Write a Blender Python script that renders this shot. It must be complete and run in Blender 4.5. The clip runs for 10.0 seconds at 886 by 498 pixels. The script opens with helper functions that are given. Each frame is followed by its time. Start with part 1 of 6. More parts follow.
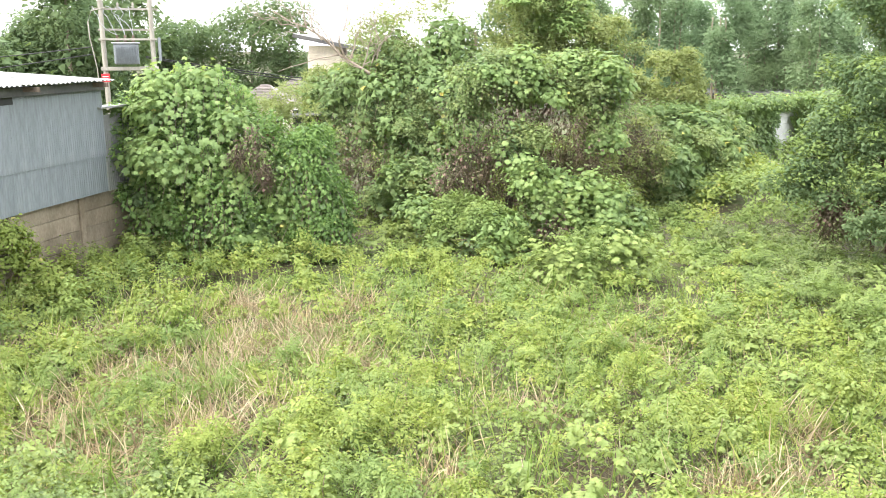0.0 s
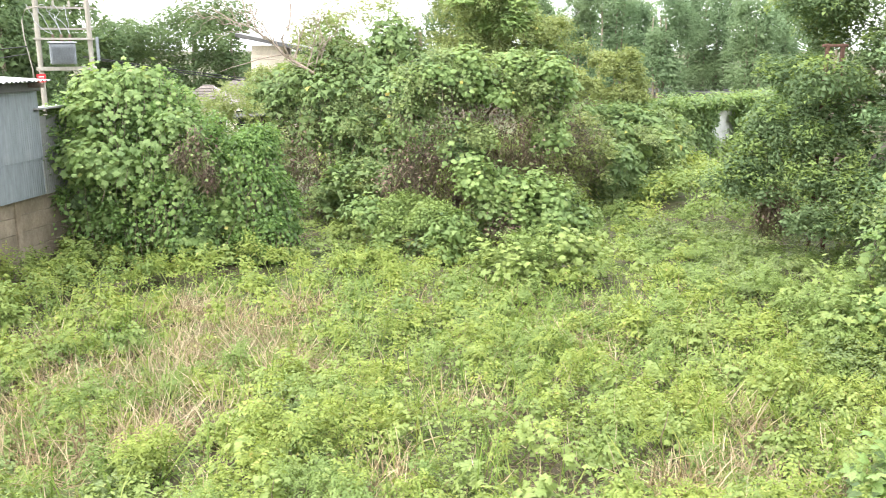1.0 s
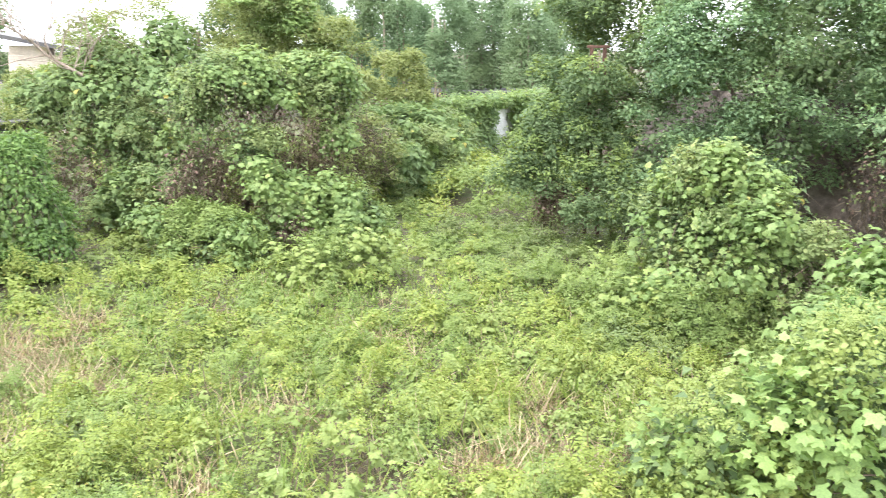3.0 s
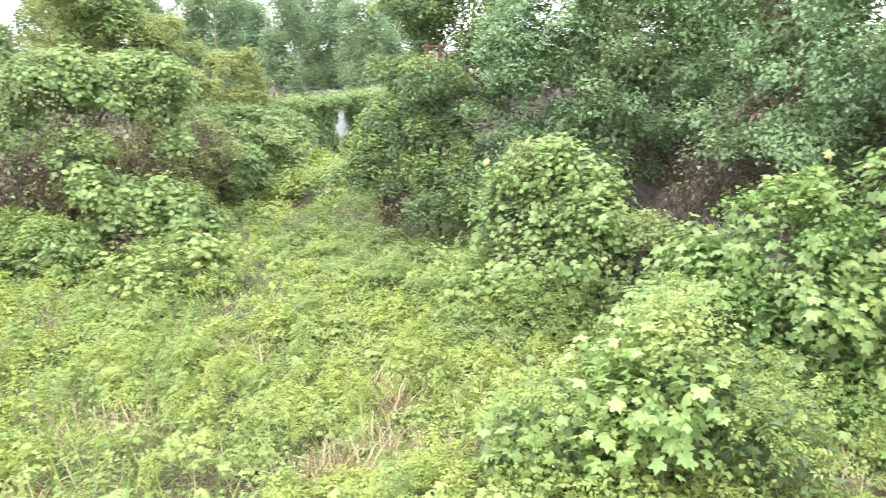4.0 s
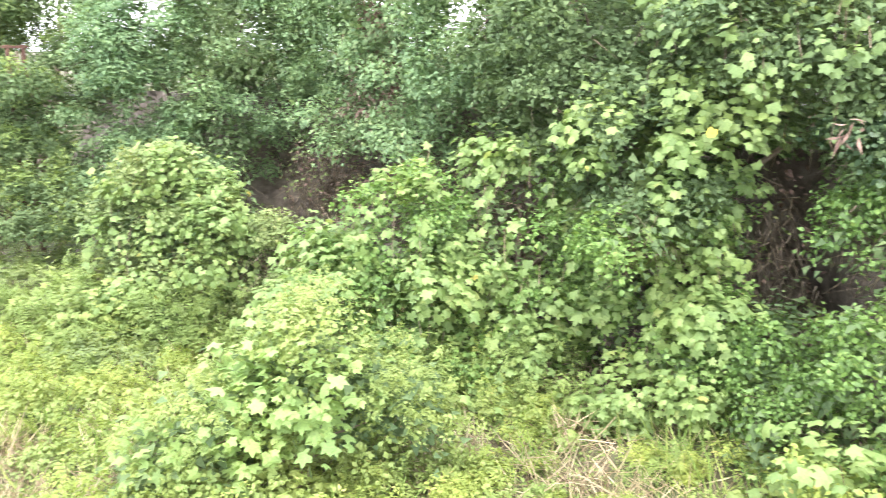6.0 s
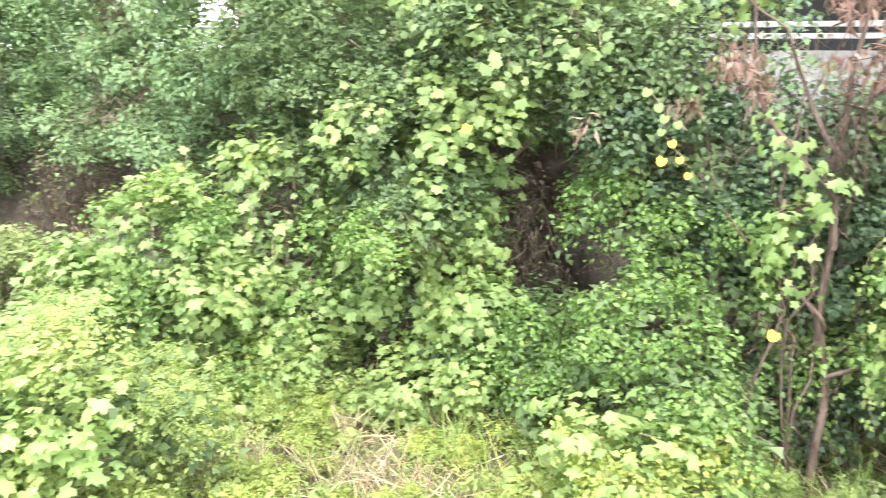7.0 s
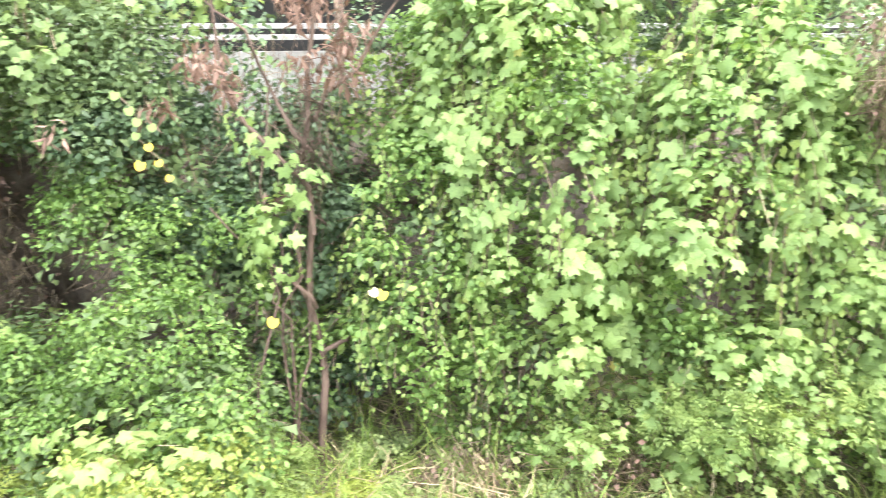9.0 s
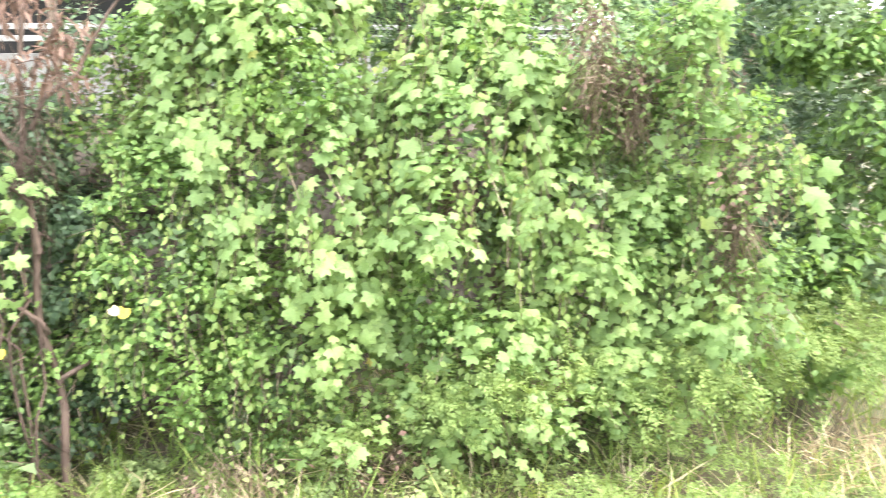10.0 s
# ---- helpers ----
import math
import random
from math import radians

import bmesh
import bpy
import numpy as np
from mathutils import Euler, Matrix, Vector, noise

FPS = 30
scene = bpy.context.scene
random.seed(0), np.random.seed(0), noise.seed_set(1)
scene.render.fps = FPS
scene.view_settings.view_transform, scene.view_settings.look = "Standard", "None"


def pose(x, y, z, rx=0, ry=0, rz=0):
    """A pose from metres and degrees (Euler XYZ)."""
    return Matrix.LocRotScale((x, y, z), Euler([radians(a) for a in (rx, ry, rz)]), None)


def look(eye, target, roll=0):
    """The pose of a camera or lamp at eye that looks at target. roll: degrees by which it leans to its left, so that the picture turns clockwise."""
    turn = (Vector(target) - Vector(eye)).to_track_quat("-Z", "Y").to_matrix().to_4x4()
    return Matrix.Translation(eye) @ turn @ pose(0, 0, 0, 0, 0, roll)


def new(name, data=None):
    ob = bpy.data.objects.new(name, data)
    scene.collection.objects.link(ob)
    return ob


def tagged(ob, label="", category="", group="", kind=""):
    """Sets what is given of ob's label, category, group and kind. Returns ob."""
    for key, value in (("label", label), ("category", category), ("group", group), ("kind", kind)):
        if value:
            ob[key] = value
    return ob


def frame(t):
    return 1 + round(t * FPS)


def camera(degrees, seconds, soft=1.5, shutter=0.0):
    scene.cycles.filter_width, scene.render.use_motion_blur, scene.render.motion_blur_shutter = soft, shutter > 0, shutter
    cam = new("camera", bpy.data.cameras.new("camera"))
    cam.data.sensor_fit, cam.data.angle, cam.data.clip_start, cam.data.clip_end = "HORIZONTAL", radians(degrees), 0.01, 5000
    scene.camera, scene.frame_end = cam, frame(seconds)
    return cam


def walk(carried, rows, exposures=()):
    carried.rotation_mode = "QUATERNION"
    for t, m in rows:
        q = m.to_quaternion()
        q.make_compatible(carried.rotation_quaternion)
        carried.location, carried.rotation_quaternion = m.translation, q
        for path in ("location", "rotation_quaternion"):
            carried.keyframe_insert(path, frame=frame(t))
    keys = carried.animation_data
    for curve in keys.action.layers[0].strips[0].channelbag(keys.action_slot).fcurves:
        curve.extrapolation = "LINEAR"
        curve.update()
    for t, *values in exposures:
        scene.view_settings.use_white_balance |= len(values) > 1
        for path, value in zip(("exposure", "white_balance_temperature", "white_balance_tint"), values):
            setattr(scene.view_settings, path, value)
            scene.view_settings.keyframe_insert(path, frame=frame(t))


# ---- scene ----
cam = camera(54.42, 10.0, 0.65, 0.34)
EYE = 5.5
# seconds, turn to the right, pitch, roll: the camera hovers in one spot and turns
TURNS = [
    (0.0, 0.0, -13.25, -0.12), (0.5, 1.49, -13.24, -0.09), (1.0, 3.58, -13.26, -0.05), (1.5, 6.01, -13.25, 0.07),
    (2.0, 8.86, -13.26, 0.10), (2.5, 12.93, -13.23, 0.08), (4.0, 28.13, -13.24, 0.05), (4.5, 34.17, -13.22, 0.09),
    (5.0, 40.27, -13.18, 0.07), (6.5, 60.83, -13.14, 0.09), (7.0, 69.02, -13.14, 0.02), (7.5, 77.24, -13.16, -0.06),
    (8.0, 85.63, -13.16, -0.17), (8.5, 94.16, -13.16, -0.20), (9.0, 102.70, -13.16, -0.35), (9.5, 111.18, -13.18, -0.40),
    (10.0, 119.68, -13.21, -0.52),
]


def eye_pose(turn, pitch, roll):
    a, b = radians(turn), radians(pitch)
    way = Vector((math.sin(a) * math.cos(b), math.cos(a) * math.cos(b), math.sin(b)))
    return look((0, 0, EYE), Vector((0, 0, EYE)) + 10 * way, roll)


walk(cam, [(t, eye_pose(a, b, c)) for t, a, b, c in TURNS], [(0.0, 1.84, 6500, 10), (1.5, 1.84, 6450, 10), (2.5, 1.85, 6300, 12), (4.0, 2.0, 6200, 15), (5.0, 2.12, 6250, 14), (6.5, 2.42, 6350, 13), (8.0, 2.64, 6500, 11), (10.0, 2.67, 6480, 11)])

# ---- light: a bright overcast sky ----
SUN_EL, SUN_AZ = radians(58), radians(236)
world = bpy.data.worlds.new("sky")
scene.world = world
world.use_nodes = True
wn, wl = world.node_tree.nodes, world.node_tree.links
wn.clear()
sky = wn.new("ShaderNodeTexSky")
sky.sky_type, sky.sun_disc, sky.sun_elevation, sky.sun_rotation = "NISHITA", False, SUN_EL, SUN_AZ
sky.air_density, sky.dust_density = 1.6, 5.0
cloud = wn.new("ShaderNodeMix")
cloud.data_type = "RGBA"
cloud.inputs[0].default_value = 0.75
cloud.inputs[7].default_value = (9.2, 9.4, 9.6, 1)
back = wn.new("ShaderNodeBackground")
back.inputs["Strength"].default_value = 0.15
sky_out = wn.new("ShaderNodeOutputWorld")
wl.new(sky.outputs[0], cloud.inputs[6])
wl.new(cloud.outputs[2], back.inputs["Color"])
wl.new(back.outputs[0], sky_out.inputs["Surface"])
sun = new("sun", bpy.data.lights.new("sun", "SUN"))
sun.data.energy, sun.data.angle, sun.data.color = 1.25, radians(35), (1.0, 0.96, 0.88)
sun.matrix_world = look((math.sin(SUN_AZ) * math.cos(SUN_EL) * 50, math.cos(SUN_AZ) * math.cos(SUN_EL) * 50, math.sin(SUN_EL) * 50), (0, 0, 0))


# ---- materials ----
def mat(name):
    m = bpy.data.materials.new(name)
    m.use_nodes = True
    nt = m.node_tree
    nt.nodes.clear()
    out = nt.nodes.new("ShaderNodeOutputMaterial")
    return m, nt, out


def ramp(nt, fac, stops):
    r = nt.nodes.new("ShaderNodeValToRGB")
    while len(r.color_ramp.elements) < len(stops):
        r.color_ramp.elements.new(0.5)
    for e, (p, c) in zip(r.color_ramp.elements, stops):
        e.position, e.color = p, (*c, 1)
    nt.links.new(fac, r.inputs[0])
    return r.outputs[0]


def tex_noise(nt, scale, detail=4.0, rough=0.6, stretch=None):
    co = nt.nodes.new("ShaderNodeTexCoord").outputs["Object"]
    if stretch:
        mp = nt.nodes.new("ShaderNodeMapping")
        mp.inputs["Scale"].default_value = stretch
        nt.links.new(co, mp.inputs[0])
        co = mp.outputs[0]
    n = nt.nodes.new("ShaderNodeTexNoise")
    n.inputs["Scale"].default_value, n.inputs["Detail"].default_value, n.inputs["Roughness"].default_value = scale, detail, rough
    nt.links.new(co, n.inputs["Vector"])
    return n.outputs["Fac"]


def mixed(nt, kind, fac, a, b):
    m = nt.nodes.new("ShaderNodeMix")
    m.data_type, m.blend_type = "RGBA", kind
    for sock, v in ((m.inputs[0], fac), (m.inputs[6], a), (m.inputs[7], b)):
        if isinstance(v, (int, float)):
            sock.default_value = v
        elif isinstance(v, tuple):
            sock.default_value = (*v, 1)
        else:
            nt.links.new(v, sock)
    return m.outputs[2]


def leaf_mat(name, stops, thin=0.35, rough=0.5, gloss=0.35, patch=0.35, tint=(1.0, 0.9, 0.5)):
    """Leaves: each one has its own green out of the stops, with paler and yellower drifts a metre or two wide."""
    m, nt, out = mat(name)
    own = nt.nodes.new("ShaderNodeNewGeometry").outputs["Random Per Island"]
    col = ramp(nt, own, stops)
    drift = ramp(nt, tex_noise(nt, patch, 3), [(0.3, (0.86, 0.90, 0.92)), (0.5, (1, 1, 1)), (0.72, (1.12, 1.07, 1.0))])
    col = mixed(nt, "MULTIPLY", 1.0, col, drift)
    vein = ramp(nt, tex_noise(nt, 40.0, 2), [(0.3, (0.82, 0.84, 0.8)), (0.7, (1.12, 1.1, 1.05))])
    col = mixed(nt, "MULTIPLY", 1.0, col, vein)
    p = nt.nodes.new("ShaderNodeBsdfPrincipled")
    p.inputs["Roughness"].default_value, p.inputs["Specular IOR Level"].default_value = rough, gloss
    nt.links.new(col, p.inputs["Base Color"])
    tr = nt.nodes.new("ShaderNodeBsdfTranslucent")
    nt.links.new(mixed(nt, "MULTIPLY", 1.0, col, tint), tr.inputs["Color"])
    mx = nt.nodes.new("ShaderNodeMixShader")
    mx.inputs[0].default_value = thin
    nt.links.new(p.outputs[0], mx.inputs[1])
    nt.links.new(tr.outputs[0], mx.inputs[2])
    nt.links.new(mx.outputs[0], out.inputs["Surface"])
    return m


def solid_mat(name, stops, scale=3.0, rough=0.85, metal=0.0, bump=0.3, fine=30.0, stretch=None, spread=0.0, gloss=0.4):
    """Hard surfaces: a stained base at two scales with a fine relief."""
    m, nt, out = mat(name)
    col = ramp(nt, tex_noise(nt, scale, 6, 0.65, stretch), stops)
    grain = ramp(nt, tex_noise(nt, fine, 4, 0.6, stretch), [(0.25, (0.78, 0.78, 0.78)), (0.75, (1.15, 1.15, 1.15))])
    col = mixed(nt, "MULTIPLY", 1.0, col, grain)
    if spread:
        own = nt.nodes.new("ShaderNodeObjectInfo").outputs["Random"]
        col = mixed(nt, "MULTIPLY", 1.0, col, ramp(nt, own, [(0.0, (1 - spread,) * 3), (1.0, (1 + spread,) * 3)]))
    p = nt.nodes.new("ShaderNodeBsdfPrincipled")
    p.inputs["Roughness"].default_value, p.inputs["Metallic"].default_value = rough, metal
    p.inputs["Specular IOR Level"].default_value = gloss
    nt.links.new(col, p.inputs["Base Color"])
    b = nt.nodes.new("ShaderNodeBump")
    b.inputs["Strength"].default_value, b.inputs["Distance"].default_value = bump, 0.02
    nt.links.new(tex_noise(nt, fine, 5, 0.7, stretch), b.inputs["Height"])
    nt.links.new(b.outputs[0], p.inputs["Normal"])
    nt.links.new(p.outputs[0], out.inputs["Surface"])
    return m


M_WEED = leaf_mat("weed_leaf", [(0.0, (0.215, 0.278, 0.074)), (0.5, (0.26, 0.325, 0.087)), (0.94, (0.302, 0.367, 0.102)), (1.0, (0.404, 0.362, 0.138))], 0.37, 0.6, 0.25, 0.9, (1.0, 0.95, 0.6))
M_WEED_GREEN = leaf_mat("green_weed_leaf", [(0.0, (0.167, 0.238, 0.078)), (0.5, (0.202, 0.28, 0.092)), (1.0, (0.241, 0.319, 0.109))], 0.37, 0.6, 0.25, 0.9, (1.0, 0.95, 0.6))
M_WEED_PALE = leaf_mat("pale_weed_leaf", [(0.0, (0.206, 0.275, 0.086)), (0.5, (0.243, 0.311, 0.099)), (1.0, (0.28, 0.345, 0.115))], 0.37, 0.55, 0.3, 0.9, (1.0, 0.95, 0.65))
M_SHRUB = leaf_mat("shrub_leaf", [(0.0, (0.135, 0.217, 0.119)), (0.5, (0.209, 0.323, 0.174)), (0.95, (0.286, 0.41, 0.227)), (1.0, (0.341, 0.435, 0.231))], 0.47, 0.6, 0.28, 0.7, (1.0, 0.95, 0.62))
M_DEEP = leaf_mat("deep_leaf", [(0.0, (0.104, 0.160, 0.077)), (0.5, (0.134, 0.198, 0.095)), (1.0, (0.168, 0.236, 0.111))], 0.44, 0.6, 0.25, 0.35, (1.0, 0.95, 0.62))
# dark leaf green with deep shade put into the colour as well
M_SHADY = leaf_mat("shade_darkened_leaf", [(0.0, (0.045, 0.082, 0.045)), (0.5, (0.065, 0.112, 0.058)), (1.0, (0.09, 0.145, 0.07))], 0.3, 0.5, 0.4, 0.35, (1.0, 0.95, 0.6))
M_VINE = leaf_mat("vine_leaf", [(0.0, (0.172, 0.257, 0.096)), (0.5, (0.234, 0.337, 0.124)), (0.95, (0.28, 0.377, 0.146)), (0.997, (0.336, 0.4, 0.154)), (1.0, (0.596, 0.469, 0.126))], 0.47, 0.55, 0.34, 0.7, (1.0, 0.95, 0.62))
M_VINE_DARK = leaf_mat("vine_leaf_dark", [(0.0, (0.142, 0.215, 0.087)), (0.5, (0.201, 0.295, 0.116)), (0.99, (0.251, 0.342, 0.142)), (1.0, (0.48, 0.448, 0.135))], 0.47, 0.55, 0.34, 0.7, (1.0, 0.95, 0.62))
# pale, bluish green: the haze of distance is mixed into the leaf colour
M_FAR = leaf_mat("hazy_far_leaf", [(0.0, (0.195, 0.273, 0.158)), (0.5, (0.213, 0.296, 0.174)), (1.0, (0.232, 0.319, 0.19))], 0.5, 0.95, 0.03, 0.12, (1, 1, 0.9))
M_VINE_PALE = leaf_mat("pale_vine_leaf", [(0.0, (0.179, 0.276, 0.102)), (0.5, (0.237, 0.351, 0.134)), (0.95, (0.279, 0.388, 0.157)), (0.997, (0.32, 0.397, 0.158)), (1.0, (0.521, 0.446, 0.14))], 0.47, 0.55, 0.34, 0.7, (1.0, 0.95, 0.62))
M_BROAD = leaf_mat("broad_pale_leaf", [(0.0, (0.23, 0.34, 0.13)), (0.5, (0.30, 0.43, 0.165)), (1.0, (0.37, 0.49, 0.20))], 0.5, 0.6, 0.25, 0.7, (1.0, 0.97, 0.65))
M_OLIVE = leaf_mat("olive_leaf", [(0.0, (0.195, 0.245, 0.101)), (0.5, (0.250, 0.302, 0.124)), (1.0, (0.315, 0.355, 0.149))], 0.46, 0.6, 0.25, 0.35, (1.0, 0.95, 0.62))
M_STRAW = leaf_mat("straw", [(0.0, (0.20, 0.145, 0.10)), (0.45, (0.40, 0.32, 0.225)), (1.0, (0.62, 0.53, 0.39))], 0.25, 0.7, 0.2, 0.6, (1, 0.9, 0.7))
M_BLADE = leaf_mat("grass_blade", [(0.0, (0.12, 0.20, 0.045)), (0.6, (0.22, 0.32, 0.08)), (1.0, (0.36, 0.40, 0.14))], 0.35)
M_DEAD = leaf_mat("dead_leaf", [(0.0, (0.10, 0.066, 0.055)), (0.5, (0.165, 0.108, 0.092)), (1.0, (0.24, 0.168, 0.145))], 0.2, 0.8, 0.2, 0.6, (1, 0.85, 0.7))
M_YELLOW = leaf_mat("yellow_leaf", [(0.0, (0.60, 0.43, 0.04)), (0.6, (0.60, 0.50, 0.09)), (1.0, (0.58, 0.27, 0.03))], 0.4, 0.5, 0.3, 0.6, (1, 0.95, 0.7))
M_BARK = solid_mat("bark", [(0.3, (0.09, 0.065, 0.048)), (0.6, (0.17, 0.13, 0.10)), (0.8, (0.26, 0.22, 0.18))], 2.0, 0.9, 0, 0.8, 25, (1, 1, 0.25))
M_VINEBARK = solid_mat("vine_bark", [(0.3, (0.075, 0.050, 0.040)), (0.6, (0.135, 0.095, 0.078)), (0.8, (0.20, 0.155, 0.13))], 3.0, 0.95, 0, 1.0, 30, (1, 1, 0.2))
M_PALEBARK = solid_mat("pale_bark", [(0.3, (0.22, 0.17, 0.13)), (0.7, (0.40, 0.33, 0.27))], 2.0, 0.9, 0, 0.6, 25, (1, 1, 0.3))
M_TWIG = leaf_mat("dry_twig", [(0.0, (0.095, 0.072, 0.056)), (0.6, (0.20, 0.155, 0.12)), (1.0, (0.34, 0.27, 0.21))], 0.0, 0.9, 0.2)
M_SOIL = solid_mat("soil", [(0.3, (0.075, 0.058, 0.040)), (0.45, (0.105, 0.088, 0.055)), (0.6, (0.095, 0.115, 0.045))], 0.6, 0.95, 0, 0.8, 12)
M_BANK = solid_mat("bank_earth", [(0.3, (0.055, 0.044, 0.037)), (0.5, (0.115, 0.094, 0.078)), (0.75, (0.20, 0.168, 0.14))], 3.6, 0.95, 0, 1.0, 30, None, 0.12)
M_CONC = solid_mat("concrete", [(0.25, (0.12, 0.092, 0.062)), (0.5, (0.25, 0.205, 0.15)), (0.8, (0.36, 0.31, 0.235))], 1.1, 0.9, 0, 0.35, 22, (1, 1, 0.6), 0.14)
M_BUSH = leaf_mat("bush_leaf", [(0.0, (0.158, 0.212, 0.088)), (0.5, (0.2, 0.262, 0.108)), (0.95, (0.245, 0.31, 0.131)), (1.0, (0.32, 0.34, 0.141))], 0.37, 0.6, 0.28, 0.7, (1.0, 0.95, 0.62))
M_FRESH = leaf_mat("fresh_leaf", [(0.0, (0.094, 0.164, 0.053)), (0.5, (0.169, 0.285, 0.086)), (0.95, (0.223, 0.349, 0.109)), (1.0, (0.284, 0.368, 0.114))], 0.47, 0.5, 0.35, 0.7, (1.0, 0.95, 0.62))
# white toned down to grey, which puts the eave's shade into the paint
M_RAIL = solid_mat("white_greyed_for_shade", [(0.25, (0.22, 0.22, 0.215)), (0.6, (0.34, 0.34, 0.33))], 1.2, 0.7, 0, 0.1, 12)
M_GREYCONC = solid_mat("grey_concrete", [(0.3, (0.34, 0.34, 0.33)), (0.7, (0.55, 0.55, 0.53))], 1.5, 0.9, 0, 0.3, 20, None, 0.06)
M_TIN = solid_mat("grey_tin", [(0.25, (0.165, 0.180, 0.195)), (0.55, (0.225, 0.245, 0.265)), (0.8, (0.28, 0.295, 0.31))], 0.8, 0.55, 0.25, 0.1, 14, (1, 1, 0.15), 0.06)
M_POLE = solid_mat("weathered_pole_concrete", [(0.3, (0.24, 0.22, 0.185)), (0.7, (0.38, 0.355, 0.31))], 1.5, 0.9, 0, 0.3, 20, (1, 1, 0.3), 0.05)
M_ROOF = solid_mat("pale_roof_sheet", [(0.25, (0.17, 0.168, 0.16)), (0.55, (0.26, 0.26, 0.255)), (0.8, (0.33, 0.33, 0.325))], 0.9, 0.6, 0.1, 0.1, 15, None, 0.06)
M_DARKROOF = solid_mat("dark_roof", [(0.3, (0.06, 0.06, 0.062)), (0.7, (0.12, 0.115, 0.11))], 1.0, 0.7, 0, 0.2, 10)
M_TILE = solid_mat("clay_tile", [(0.3, (0.20, 0.175, 0.16)), (0.7, (0.31, 0.275, 0.255))], 1.5, 0.85, 0, 0.3, 9, None, 0.1)
M_WHITE = solid_mat("white_paint", [(0.25, (0.62, 0.60, 0.57)), (0.6, (0.80, 0.79, 0.77))], 0.8, 0.7, 0, 0.1, 12)
M_CREAM = solid_mat("cream_plaster", [(0.25, (0.55, 0.47, 0.38)), (0.7, (0.72, 0.64, 0.54))], 0.8, 0.85, 0, 0.1, 12)
M_STEEL = solid_mat("galvanised_steel", [(0.3, (0.33, 0.34, 0.35)), (0.7, (0.5, 0.51, 0.52))], 2.0, 0.45, 0.7, 0.1, 20)
M_TANK = solid_mat("grey_tank_paint", [(0.3, (0.17, 0.185, 0.20)), (0.7, (0.25, 0.27, 0.285))], 2.0, 0.5, 0.1, 0.1, 20)
M_RUST = solid_mat("rust", [(0.3, (0.075, 0.042, 0.032)), (0.7, (0.15, 0.080, 0.058))], 4.0, 0.85, 0.1, 0.4, 30)
M_RED = solid_mat("red_sign", [(0.3, (0.55, 0.03, 0.04)), (0.7, (0.68, 0.05, 0.06))], 3.0, 0.5, 0, 0.05, 20)
# cable rubber; also the black that stands for shade in openings
M_BLACK = solid_mat("black_rubber_and_shade", [(0.3, (0.015, 0.015, 0.015)), (0.7, (0.03, 0.03, 0.03))], 3.0, 0.6, 0, 0.05, 20)
M_GLASSDARK = solid_mat("dark_pane", [(0.3, (0.02, 0.022, 0.025)), (0.7, (0.035, 0.04, 0.042))], 1.0, 0.12, 0, 0.02, 3, None, 0, 0.6)


# ---- mesh tools ----
rng = np.random.default_rng(7)


def unit(a):
    return a / np.maximum(np.linalg.norm(a, axis=-1, keepdims=True), 1e-9)


WAVES = np.random.default_rng(3).normal(size=(14, 3))
PHASE = np.random.default_rng(4).uniform(0, 6.28, 14)


def lumps(p, scale):
    """A smooth wavy noise of about -1 to 1 at the places p."""
    return np.sin(p @ (WAVES.T * scale) + PHASE).sum(-1) / 4.2


def tri_mesh(name, v, f):
    me = bpy.data.meshes.new(name)
    v, f = np.asarray(v, np.float32), np.asarray(f, np.int32)
    k = f.shape[1]
    me.vertices.add(len(v))
    me.loops.add(f.size)
    me.polygons.add(len(f))
    me.vertices.foreach_set("co", v.ravel())
    me.polygons.foreach_set("loop_start", np.arange(0, f.size, k, dtype=np.int32))
    me.loops.foreach_set("vertex_index", f.ravel())
    me.update(calc_edges=True)
    return me


def thing(name, place, label, category, group="", kind=""):
    ob = new(name)
    ob.location = place
    return tagged(ob, label, category, group, kind)


def under(ob, parent):
    """Hangs a mesh that was built in the world's own metres under a thing."""
    if parent:
        ob.parent = parent
        if not parent.parent:
            ob.matrix_parent_inverse = Matrix.Translation(-parent.location)
    return ob


def part_np(name, v, f, material, parent=None, label="", smooth=False):
    me = tri_mesh(name, v, f)
    me.materials.append(material)
    if smooth:
        me.polygons.foreach_set("use_smooth", np.ones(len(me.polygons), bool))
    ob = under(new(name, me), parent)
    return tagged(ob, label)


def part(name, bm, material, parent=None, label=""):
    me = bpy.data.meshes.new(name)
    bm.to_mesh(me)
    bm.free()
    me.materials.append(material)
    return tagged(under(new(name, me), parent), label)


def box_bm(size, m=Matrix.Identity(4), bevel=0.01):
    bm = bmesh.new()
    bmesh.ops.create_cube(bm, size=1.0)
    bmesh.ops.scale(bm, vec=size, verts=bm.verts)
    if bevel:
        bmesh.ops.bevel(bm, geom=bm.edges[:], offset=bevel, segments=1, affect="EDGES")
    bmesh.ops.transform(bm, matrix=m, verts=bm.verts)
    return bm


